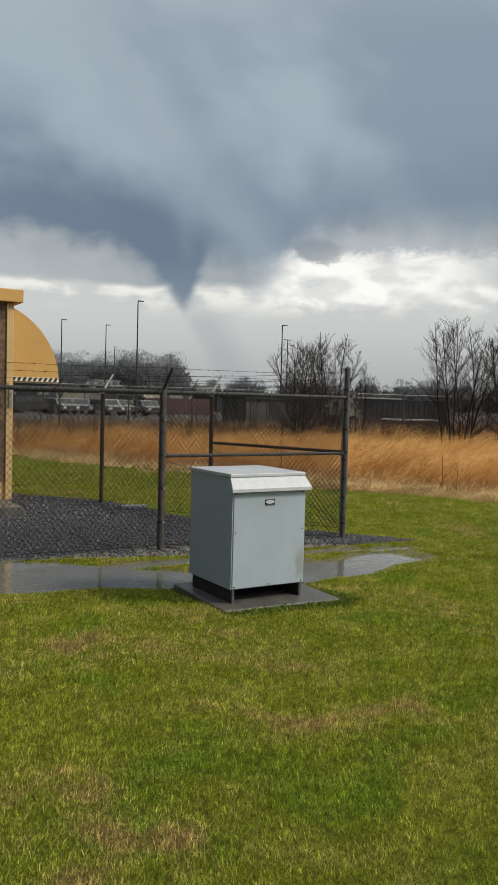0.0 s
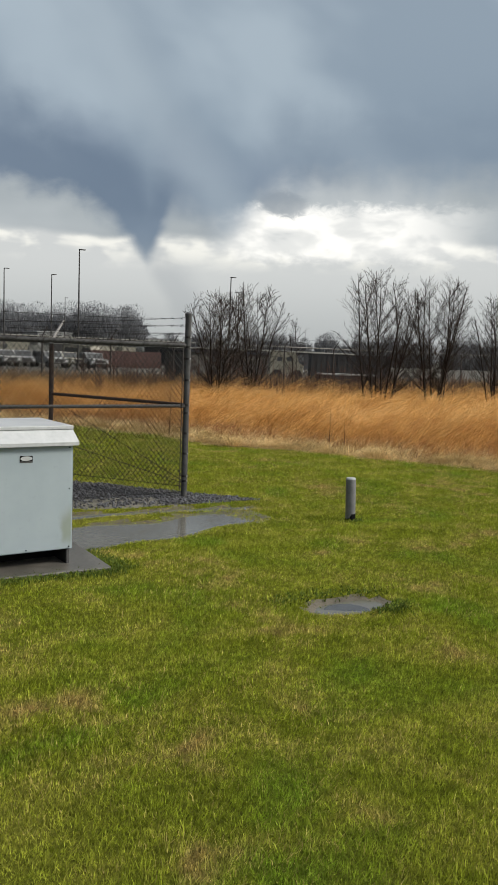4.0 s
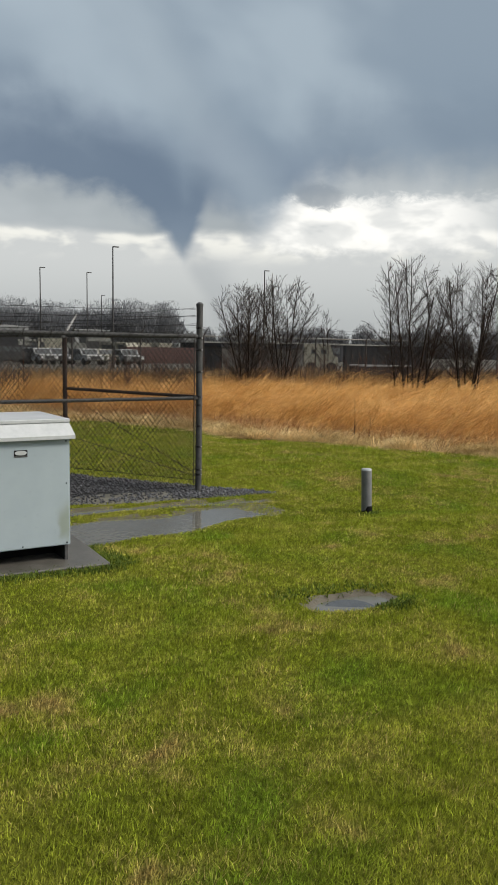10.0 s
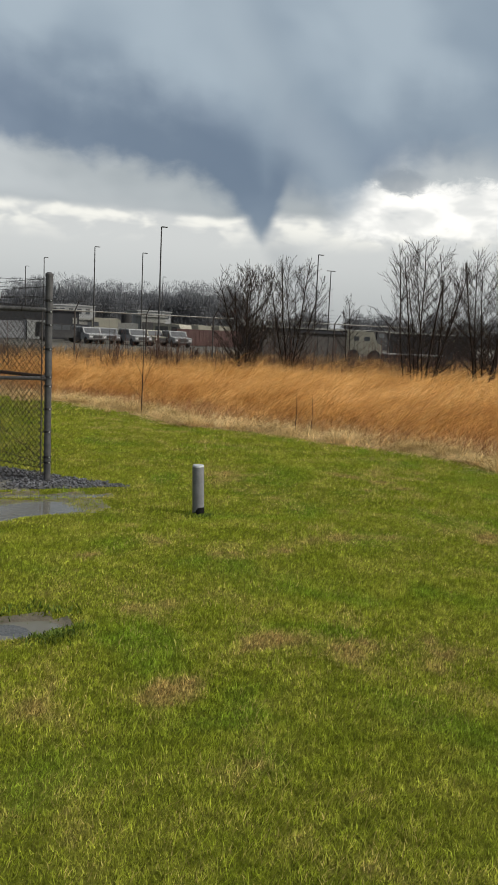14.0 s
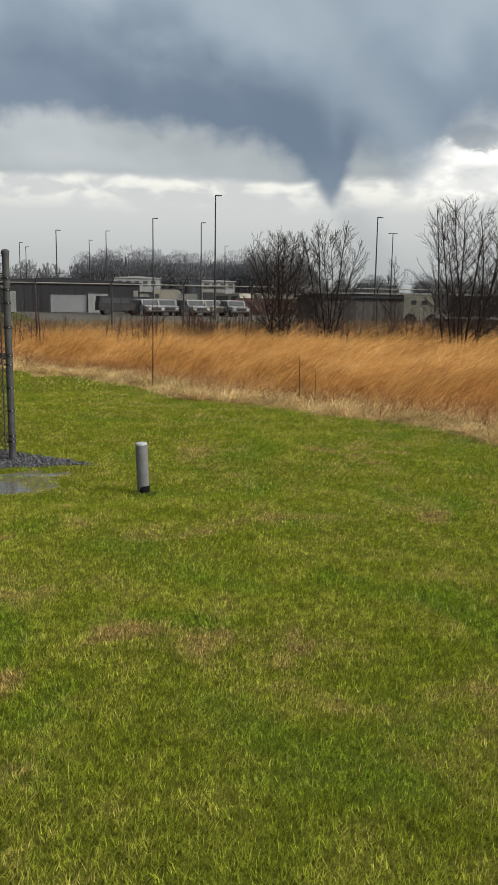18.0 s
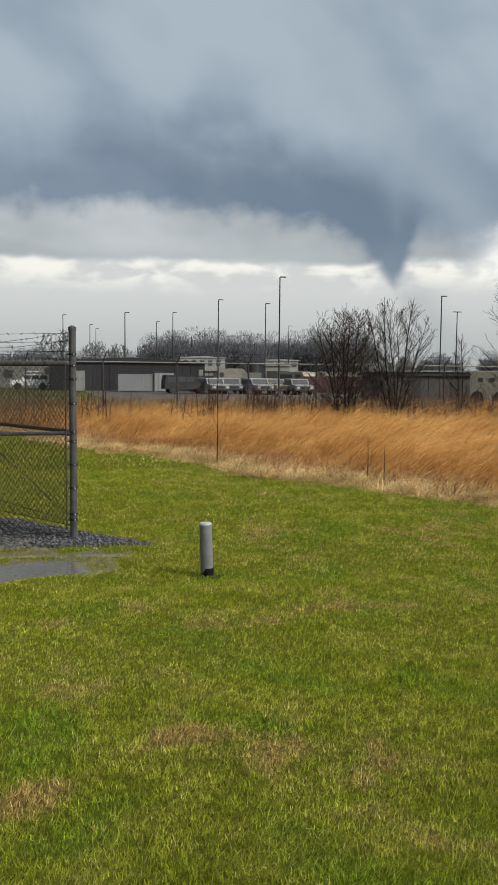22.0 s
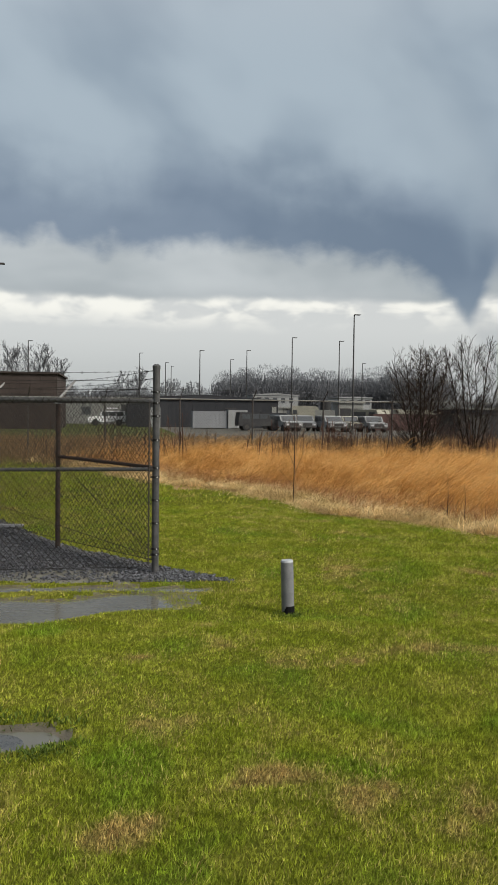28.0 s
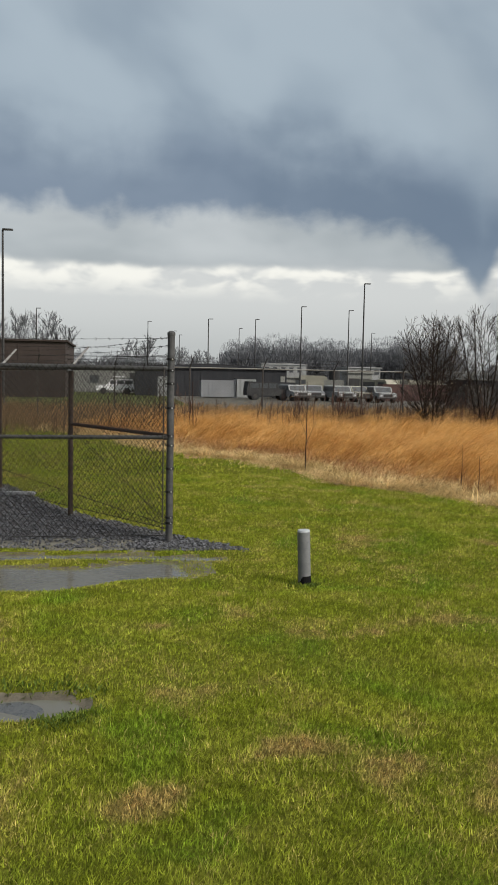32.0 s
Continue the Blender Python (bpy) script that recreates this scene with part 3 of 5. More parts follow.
def hollow(x, y):
    """Depth of the wet hollows: a thin one at the gravel, a broad one before it, and one at the access cover."""
    def band(v, lo, hi, soft):
        return np.clip((v - lo) / soft, 0, 1) * np.clip((hi - v) / soft, 0, 1)

    wave = 0.06 * np.sin(2.1 * x + 0.4) + 0.04 * np.sin(5.3 * x)
    a = band(y + wave * 0.5, -0.80 - 0.05 * (x + 2.5).clip(0, 3), -0.44 - 0.07 * (x + 2.5).clip(0, 3), 0.12) * np.clip((0.60 - x) / 0.35, 0, 1)
    lo = -2.08 + 0.24 * (-x - 2.2).clip(0, 3) + 0.34 * (x + 1.1).clip(0, 2)
    hi = -1.06 + 0.28 * (x + 0.9).clip(0, 1.2) + 0.72 * (-x - 2.7).clip(0, 1.6)
    b = band(y + wave, lo, hi, 0.22) * np.clip((0.50 - x) / 0.7, 0, 1)
    c = np.clip(1.35 - (((x + 0.98) / 0.36) ** 2 + ((y + 4.53) / 0.17) ** 2), 0, 1)
    return np.maximum(np.maximum(a, b), c * 0.8)


def ground_z(x, y):
    x, y = np.asarray(x, float), np.asarray(y, float)
    z = 0.012 * np.sin(1.7 * x + 0.6 * y) * np.sin(1.3 * y - 0.4 * x) + 0.006 * np.sin(5.1 * x + 1.0) * np.sin(4.3 * y)
    z = z * np.exp(-((x / 40) ** 2 + (y / 40) ** 2))
    return z - 0.055 * hollow(x, y) - LOW * swale(x, y) + 0.09 * bank(x, y)


LOW = 0.045                                  # the wet ground along the fence lies a little lower


def swale(x, y):
    def ease(v, lo, hi):
        t = np.clip((v - lo) / (hi - lo), 0, 1)
        return t * t * (3 - 2 * t)

    return ease(y, -2.9, -2.0) * ease(-y, -4.0, -1.5) * ease(-x, -3.2, -1.6)


def bank(x, y):
    """The gravel rises gently towards the pump house."""
    def ease(v, lo, hi):
        t = np.clip((v - lo) / (hi - lo), 0, 1)
        return t * t * (3 - 2 * t)

    return ease(y, 0.2, 2.8) * ease(-x, 0.4, 2.4) * ease(-y, -14.0, -8.0)


def water_z(y):
    return np.where(np.asarray(y) > -3.0, -0.022 - LOW, -0.022)


def spread(lo, hi, step, far, grow):
    a = list(np.arange(lo, hi + step / 2, step))
    s, v = step, hi
    while v < far:
        s *= grow
        v += s
        a.append(v)
    s, v = step, lo
    while v > -far:
        s *= grow
        v -= s
        a.insert(0, v)
    return np.array(a)


def build_ground():
    xs, ys = spread(-9, 7, 0.09, 3500, 1.25), spread(-7.5, 3, 0.09, 3500, 1.25)
    X, Y = np.meshgrid(xs, ys)
    Z = ground_z(X, Y)
    nx, ny = len(xs), len(ys)
    verts = np.stack([X, Y, Z], -1).reshape(-1, 3)
    i = np.arange(nx * ny).reshape(ny, nx)
    quads = np.stack([i[:-1, :-1], i[:-1, 1:], i[1:, 1:], i[1:, :-1]], -1).reshape(-1, 4)
    me = bpy.data.meshes.new("ground")
    me.vertices.add(len(verts))
    me.vertices.foreach_set("co", verts.astype(np.float32).ravel())
    me.loops.add(len(quads) * 4)
    me.loops.foreach_set("vertex_index", quads.astype(np.int32).ravel())
    me.polygons.add(len(quads))
    me.polygons.foreach_set("loop_start", np.arange(0, len(quads) * 4, 4, dtype=np.int32))
    cx, cy = verts[quads].mean(1)[:, 0], verts[quads].mean(1)[:, 1]
    idx = np.zeros(len(quads), np.int32)
    idx[in_gravel(cx, cy)] = 1
    idx[in_gravel(cx, cy) & silt(cx, cy)] = 5
    idx[(cx > border(cy)) & (cy > -30)] = 2
    idx[cy > 34] = 3
    idx[(cy > 31) & (cy < 92) & (cx < 4)] = 6
    idx[(hollow(cx, cy) > 0.22) & (idx == 0)] = 4
    me.polygons.foreach_set("material_index", idx)
    me.update(calc_edges=True)
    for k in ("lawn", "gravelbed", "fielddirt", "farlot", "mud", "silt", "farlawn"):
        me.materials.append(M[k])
    me.polygons.foreach_set("use_smooth", [True] * len(quads))
    return tagged(new("ground", me), "wet mown lawn, gravel and rough field ground", "ground", kind="structure")


build_ground()


def build_water():
    for name, x0, x1, y0, y1 in (("puddle", -9.5, 0.9, -2.1, 0.3), ("puddle", -1.50, -0.46, -4.84, -4.24)):
        bm = bmesh.new()
        level = float(water_z(y0))
        vs = [bm.verts.new((x, y, level)) for x, y in ((x0, y0), (x1, y0), (x1, y1), (x0, y1))]
        bm.faces.new(vs)
        tagged(link_mesh(name, bm, M["water"]), "shallow muddy rain puddle lying on the lawn", "puddle", kind="structure")


build_water()

# ---- chain-link enclosure ----
RAIL_Z, RAIL_R = 1.82, 0.024
A = Vector((0, 0, 0))


def fence_fabric(name, p, q, z0, z1, parent, mat, pitch=0.066, r=0.0030):
    """Woven wire between two ground points: two families of slanting wires, one just behind the other."""
    p, q = Vector(p), Vector(q)
    L, h = (q - p).length, z1 - z0
    d = (q - p).normalized()
    nrm = Vector((-d.y, d.x, 0)) * 0.0022
    S, E = [], []
    k = 0.84                                   # sideways run for each metre of rise
    for sgn in (1, -1):
        u = -h * k
        while u < L + h * k:
            a, b = (u, z0), (u + sgn * h * k, z1)
            pts = []
            lo, hi = 0.0, 1.0
            du = b[0] - a[0]
            for bound, keep_above in ((0.0, True), (L, False)):
                t = (bound - a[0]) / du
                if (du > 0) == keep_above:
                    lo = max(lo, t)
                else:
                    hi = min(hi, t)
            if hi - lo > 0.01:
                for t, dst in ((lo, S), (hi, E)):
                    w = p + d * (a[0] + du * t) + nrm * sgn
                    dst.append((w.x, w.y, z0 + h * t))
            u += pitch
    ob = lines_mesh(name, S, E, r, mat)
    ob.parent = parent
    return tagged(ob, kind="stuff")


def barbed(p, q, parent, seed, mat, step=0.13):
    """A two-strand wire with short barbs, hanging slightly."""
    rng = random.Random(seed)
    p, q = Vector(p), Vector(q)
    n = max(2, int((q - p).length / 0.4))
    pts = []
    for i in range(n + 1):
        t = i / n
        w = p.lerp(q, t)
        w.z -= 0.018 * math.sin(math.pi * t) + rng.uniform(-0.003, 0.003)
        pts.append(w)
    S, E, R = [], [], []
    for a, b in zip(pts, pts[1:]):
        S.append(tuple(a)), E.append(tuple(b)), R.append(0.0022)
    m = int((q - p).length / step)
    for i in range(m):
        c = p.lerp(q, (i + 0.5) / m)
        c.z -= 0.018 * math.sin(math.pi * (i + 0.5) / m)
        for _ in range(2):
            v = Vector((rng.uniform(-1, 1), rng.uniform(-1, 1), rng.uniform(-1, 1))).normalized() * 0.02
            S.append(tuple(c - v)), E.append(tuple(c + v)), R.append(0.0016)
    ob = lines_mesh("barbed_wire", S, E, np.array(R), mat)
    ob.parent = parent
    return ob


def post(parent, at, height, r, mat, bands=(), cap=True, name="post"):
    bm = bmesh.new()
    tube(bm, (at[0], at[1], -0.12), (at[0], at[1], height), r, n=16)
    ob = part(name, bm, mat, parent, smooth=False)
    if cap:
        c = bmesh.new()
        tube(c, (at[0], at[1], height - 0.02), (at[0], at[1], height + 0.012), r * 1.13, n=16)
        tube(c, (at[0], at[1], height + 0.012), (at[0], at[1], height + 0.03), r * 1.1, r * 0.55, n=16)
        part("post_cap", c, mat, ob)
    for z in bands:
        b = bmesh.new()
        tube(b, (at[0], at[1], z - 0.012), (at[0], at[1], z + 0.012), r * 1.12, n=16)
        tube(b, (at[0] - r * 1.5, at[1] - r * 0.6, z), (at[0] - r * 0.9, at[1] - r * 0.5, z), 0.008, n=6)
        part("tension_band", b, M["plinth"], ob)
        b = bmesh.new()
        tube(b, (at[0] + r * 0.35, at[1] - r * 1.05, z), (at[0] + r * 0.40, at[1] - r * 1.35, z), 0.008, 0.006, n=6)
        part("bolt", b, M["chrome"], ob, "bright bolt head")
    return ob


def rod(name, p, q, r, mat, parent, n=10, label=""):
    bm = bmesh.new()
    tube(bm, p, q, r, n=n)
    return part(name, bm, mat, parent, label)


def arm(parent, at, out, z, mat, length=0.36):
    """A barbed-wire arm that leans outwards over a post top."""
    p = Vector((at[0], at[1], z))
    q = p + (Vector(out) * 0.70 + Vector((0, 0, 0.72))) * length
    bm = bmesh.new()
    tube(bm, p, q, 0.021, 0.013, n=8)
    tube(bm, p - Vector((0, 0, 0.05)), p + Vector((0, 0, 0.02)), 0.042, 0.036, n=12)
    part("barbed_wire_arm", bm, mat, parent)
    return p, q


def build_fence():
    f = thing("chain_link_fence", "galvanised chain-link fence with barbed wire around dark gravel", "fence")
    post(f, A, 2.19, 0.038, M["galv"], bands=(0.16, 0.22, 0.5, 0.75, 1.0, 1.1, 1.4, 1.66, 1.8, 1.92), name="corner_post")
    # side along the puddle
    near = [(-2.61, 0), (-5.6, 0), (-8.6, 0), (-11.6, 0)]
    out = (0, -1, 0)
    tips = []
    for i, c in enumerate(near):
        post(f, (c[0], c[1]), RAIL_Z, 0.040, M["dullgalv"], bands=(0.3, 0.7, 1.09, 1.5) if i == 0 else (), cap=False)
        # first arm is coloured dark for its shaded underside, the others pale steel
        tips.append(arm(f, c, out, RAIL_Z + 0.02, M["poleblk"] if i == 0 else M["armsteel"]))
    rod("top_rail", (-0.03, 0, RAIL_Z), (-11.6, 0, RAIL_Z), RAIL_R, M["galv"], f, n=12)
    rod("mid_rail", (-0.04, 0, 1.085), (-2.58, 0, 1.075), 0.021, M["galv"], f, n=12)
    for x, z in ((-0.05, 1.085), (-2.56, 1.075)):
        rod("rail_cup", (x - 0.03, 0, z), (x + 0.03, 0, z), 0.030, M["dullgalv"], f, n=12)
    rod("truss_rod", (-0.04, -0.01, 0.14), (-2.58, -0.01, 1.03), 0.0045, M["wire"], f, n=5)
    rod("tension_wire", (-0.02, 0, 0.02), (-11.6, 0, 0.02), 0.003, M["wire"], f, n=5)
    fence_fabric("wire_fabric", (-0.06, -0.028, 0), (-8.6, -0.028, 0), 0.01, RAIL_Z + 0.06, f, M["wire"])
    rod("tension_bar", (-0.075, -0.028, 0.05), (-0.075, -0.028, RAIL_Z), 0.007, M["dullgalv"], f, n=6)
    ends = [(-0.04, -0.02, z) for z in (1.95, 2.05, 2.14)]
    for k, fr in enumerate((0.38, 0.68, 0.97)):
        chain = [Vector(ends[k])] + [p.lerp(q, fr) for p, q in tips]
        for i, (a, b) in enumerate(zip(chain, chain[1:])):
            barbed(a, b, f, 10 * k + i, M["wire"])
    # ties that hold the fabric to the rail
    bm = bmesh.new()
    tube(bm, (0, -0.03, RAIL_Z - 0.03), (0.02, -0.027, RAIL_Z + 0.032), 0.005, n=5)
    tie = part("wire_tie", bm, M["wire"], f)
    tie.location.x = -0.3
    for i in range(1, 28):
        o = new("wire_tie", tie.data)
        o.parent = f
        o.location.x = -0.3 - 0.3 * i
    # side that runs back along the lawn
    back = [FENCE_DIR * s for s in (2.03, 3.95, 5.87, 7.8, 9.7, 11.6)]
    tips = []
    for i, c in enumerate(back):
        post(f, (c.x, c.y), RAIL_Z, 0.031, M["rust"], cap=False)
        tips.append(arm(f, c, FENCE_OUT, RAIL_Z + 0.02, M["armsteel"]))
    last = back[-1]
    off = FENCE_OUT * 0.03
    rod("top_rail", (-0.02, 0.03, RAIL_Z), (last.x, last.y, RAIL_Z), RAIL_R, M["galv"], f, n=12)
    rod("brace_rail", (-0.03, 0.04, 1.10), (back[0].x, back[0].y, 1.13), 0.021, M["rust"], f, n=12)
    rod("truss_rod", (-0.02, 0.02, 0.16), (back[0].x, back[0].y, 1.06), 0.0045, M["wire"], f, n=5)
    rod("tension_wire", (off.x, off.y, 0.08), (last.x + off.x, last.y + off.y, 0.07), 0.0035, M["wire"], f, n=5)
    s = FENCE_DIR * 0.06 + off
    fence_fabric("wire_fabric", (s.x, s.y, 0), (last.x + off.x, last.y + off.y, 0), 0.07, RAIL_Z + 0.06, f, M["wire"])
    ends = [(-0.01, 0.03, z) for z in (1.97, 2.07, 2.16)]
    for k, fr in enumerate((0.38, 0.68, 0.97)):
        chain = [Vector(ends[k])] + [p.lerp(q, fr) for p, q in tips]
        for i, (a, b) in enumerate(zip(chain, chain[1:])):
            barbed(a, b, f, 50 + 10 * k + i, M["wire"])


build_fence()


# ---- grey cabinet on its pad ----
def build_cabinet():
    w, d = 0.745, 0.76
    pad = thing("concrete_pad", "low wet concrete pad in the lawn under the grey cabinet", "pad", (-2.71, -2.48, 0), -1.0)
    bm = bmesh.new()
    box(bm, -0.57, -0.51, -0.06, 0.57, 0.56, 0.028, 0.012)
    part("slab", bm, M["concrete"], pad)
    c = thing("utility_cabinet", "pale grey steel utility cabinet with sloping aluminium lid", "cabinet", (-2.77, -2.79, 0.0), 2.5)
    c.scale = (1, 1, 1.02)
    # plinth frame, set back under the body
    bm = bmesh.new()
    box(bm, -w / 2 + 0.02, 0.02, 0.026, -w / 2 + 0.045, d - 0.03, 0.15)
    part("plinth_side", bm, M["plinth"], c)
    bm = bmesh.new()
    box(bm, w / 2 - 0.045, 0.02, 0.026, w / 2 - 0.02, d - 0.03, 0.15)
    part("plinth_side", bm, M["plinth"], c)
    # added black box that paints the shade in the gap under the body
    bm = bmesh.new()
    box(bm, -w / 2 + 0.045, 0.26, 0.026, w / 2 - 0.045, d - 0.05, 0.148)
    part("plinth_shade_fill", bm, M["dark"], c, "black fill painted as the shade under the cabinet")
    for x in (-w / 2 + 0.03, w / 2 - 0.03):
        bm = bmesh.new()
        box(bm, x - 0.012, 0.004, 0.026, x + 0.012, 0.02, 0.152, 0.002)
        part("foot", bm, M["galv"], c)
    # body: side profile with the front slope cut away under the lid
    bm = bmesh.new()
    prof = [(0.0, 0.145), (d, 0.145), (d, 1.085), (0.055, 1.085), (-0.028, 0.972), (0.0, 0.965)]
    a = [bm.verts.new((-w / 2, y, z)) for y, z in prof]
    b = [bm.verts.new((w / 2, y, z)) for y, z in prof]
    bm.faces.new(a), bm.faces.new(b[::-1])
    for i in range(len(prof)):
        j = (i + 1) % len(prof)
        bm.faces.new((a[j], a[i], b[i], b[j]))
    bmesh.ops.recalc_face_normals(bm, faces=bm.faces)
    part("body", bm, M["cabinet"], c)
    bm = bmesh.new()
    box(bm, -w / 2 + 0.012, -0.008, 0.15, w / 2 - 0.012, 0.004, 0.962, 0.003)
    door = part("front_panel", bm, M["cabinetfront"], c, "grey front panel with a faint green stain")
    for x in (-w / 2 + 0.03, 0.0, w / 2 - 0.03):
        for z in ((0.165, 0.62, 0.94) if abs(x) > 0.1 else (0.165,)):
            bm = bmesh.new()
            tube(bm, (x, -0.008, z), (x, -0.014, z), 0.006, 0.004, n=8)
            part("screw", bm, M["dark"], door)
    # badge: a dark plate with a bright oval and a small strip below
    bm = bmesh.new()
    box(bm, -0.055, -0.012, 0.846, 0.045, -0.008, 0.886, 0.002)
    badge = part("badge", bm, M["dark"], door, "small dark maker's plate")
    bm = bmesh.new()
    for i in range(24):
        t0, t1 = 2 * math.pi * i / 24, 2 * math.pi * (i + 1) / 24
        p, q = [(-0.005 + 0.046 * math.cos(t), -0.0145, 0.866 + 0.017 * math.sin(t)) for t in (t0, t1)]
        bm.faces.new([bm.verts.new(v) for v in ((-0.005, -0.0145, 0.866), p, q)])
    part("badge_oval", bm, M["lid"], badge)
    bm = bmesh.new()
    box(bm, -0.055, -0.011, 0.834, 0.045, -0.008, 0.845)
    part("badge_strip", bm, M["galv"], badge)
    # lid: flat top, sloping front apron, lip
    bm = bmesh.new()
    box(bm, -w / 2 - 0.012, 0.02, 1.075, w / 2 + 0.012, d + 0.02, 1.105, 0.006)
    part("lid", bm, M["lid"], c, "flat bare aluminium lid")
    bm = bmesh.new()
    prof = [(0.035, 1.082), (-0.052, 0.985), (-0.052, 0.958), (-0.030, 0.958), (-0.030, 0.975), (0.05, 1.066)]
    wl, wh = w / 2 + 0.030, w / 2 + 0.006
    a = [bm.verts.new((-(wl if i in (1, 2, 3, 4) else wh), y, z)) for i, (y, z) in enumerate(prof)]
    b = [bm.verts.new(((wl if i in (1, 2, 3, 4) else wh), y, z)) for i, (y, z) in enumerate(prof)]
    bm.faces.new(a), bm.faces.new(b[::-1])
    for i in range(len(prof)):
        j = (i + 1) % len(prof)
        bm.faces.new((a[j], a[i], b[i], b[j]))
    bmesh.ops.recalc_face_normals(bm, faces=bm.faces)
    part("lid_apron", bm, M["lid"], c, "sloping bright aluminium apron of the lid")


build_cabinet()


# ---- pipe stub in the lawn ----
def build_pipe():
    p = thing("pipe_stub", "short grey metal standpipe stub set upright in the lawn", "pipe", (1.06, -1.955, -0.02), 0)
    bm = bmesh.new()
    tube(bm, (0.012, 0, -0.05), (-0.006, 0, 0.44), 0.055, n=24, caps=False)
    part("pipe", bm, M["pipe"], p, smooth=True)
    bm = bmesh.new()
    tube(bm, (-0.006, 0, 0.436), (-0.0065, 0, 0.452), 0.056, 0.050, n=24)
    part("cap", bm, M["lid"], p, "pale flat end cap")
    # black sleeve over the lowest few centimetres of the pipe
    bm = bmesh.new()
    tube(bm, (0.012, 0, -0.02), (0.0105, 0, 0.055), 0.0565, 0.0562, n=24, caps=False)
    part("foot_band", bm, M["dark"], p, "black band at its foot")


build_pipe()


# ---- sunken manhole cover ----
def build_manhole():
    m = thing("manhole_cover", "round dark iron access cover half under a shallow puddle", "manhole", (-1.04, -4.60, -0.0385), 0)
    m.matrix_basis = pose(-1.04, -4.60, -0.0385, 1.3, -0.8, 0)
    bm = bmesh.new()
    tube(bm, (0, 0, -0.03), (0, 0, 0.016), 0.175, 0.171, n=32)
    part("cover", bm, M["wetiron"], m)
    bm = bmesh.new()
    tube(bm, (0, 0, -0.05), (0, 0, 0.006), 0.20, n=32)
    part("collar", bm, M["concrete"], m)


build_manhole()


# ---- ochre pump house with a hood ----
def build_pump_house():
    h = thing("pump_house", "ochre pump house with brown pebble-dash panels and a rounded hood", "building", (-3.56, 3.55, 0), 0)
    bm = bmesh.new()
    box(bm, -5.0, 0.0, 0.0, 0.0, 3.4, 3.12)
    part("wall", bm, M["tan"], h)
    bm = bmesh.new()
    box(bm, -5.0, -0.02, 0.45, -0.09, 0.0, 3.08)
    part("wall_panel", bm, M["pebble"], h, "brown pebble-dash wall panel")
    for x0, x1 in ((-0.09, 0.01), (-5.01, -4.92)):
        bm = bmesh.new()
        box(bm, x0, -0.045, 0.18, x1, 0.0, 3.1, 0.008)
        part("corner_trim", bm, M["tan"], h)
    bm = bmesh.new()
    box(bm, -4.84, -0.04, 0.18, -0.16, 0.0, 0.44, 0.008)
    part("base_trim", bm, M["tan"], h)
    bm = bmesh.new()
    box(bm, -5.1, -0.14, 3.1, 0.13, 3.5, 3.29, 0.012)
    part("cornice", bm, M["yellow"], h, "flat ochre cornice")
    bm = bmesh.new()
    box(bm, -5.06, -0.06, -0.02, 0.02, 3.44, 0.17)
    part("plinth", bm, M["concrete"], h)
    # hood: quarter-round cowl on the side wall
    bm = bmesh.new()
    R, x0, z0 = 1.2, -0.46, 1.95
    arc = [(x0 + R * math.sin(t), z0 + R * math.cos(t)) for t in [math.acos(0.0) * i / 20 for i in range(21)] if x0 + R * math.sin(t) > 0.0]
    pts = [(0.0, z0)] + [(0.0, z0 + math.sqrt(R * R - x0 * x0))] + arc
    prism(bm, pts, 1.15)
    for v in bm.verts:
        v.co.y += 0.12
    hood = part("hood", bm, M["yellow"], h, "rounded ochre sheet-metal hood")
    for i in range(9):
        bm = bmesh.new()
        x = 0.02 + i * 0.079
        vs = [(x, z0 + 0.004), (x + 0.045, z0 + 0.004), (x + 0.075, z0 + 0.062), (x + 0.03, z0 + 0.062)]
        bm.faces.new([bm.verts.new((min(a, 0.735), 0.116, b)) for a, b in vs])
        part("warning_stripe", bm, M["blackstripe"], hood, "black diagonal warning stripe")
    bm = bmesh.new()
    bm.faces.new([bm.verts.new((a, 0.118, b)) for a, b in ((0.0, z0), (0.738, z0), (0.735, z0 + 0.066), (0.0, z0 + 0.066))])
    part("warning_band", bm, M["paleystripe"], hood, "pale yellow warning band")
    bm = bmesh.new()
    box(bm, -0.055, -0.075, 1.55, -0.005, -0.045, 1.82, 0.006)
    part("switch_box", bm, M["bldcream"], h, "small pale switch box")
    s = thing("concrete_step", "grey concrete slab on the gravel before the pump house", "slab", (-3.82, 2.9, 0.06), 0)
    bm = bmesh.new()
    box(bm, -3.5, -0.35, -0.04, 0.20, 0.72, 0.13, 0.012)
    part("slab", bm, M["concrete"], s)


build_pump_house()


def build_board():
    b = thing("loose_board", "short pale weathered board lying on the dark gravel", "board", (-1.90, 2.75, 0.09), -6.0)
    bm = bmesh.new()
    box(bm, -0.20, -0.06, 0.0, 0.20, 0.06, 0.035, 0.006)
    part("plank", bm, M["palebox"], b)


build_board()


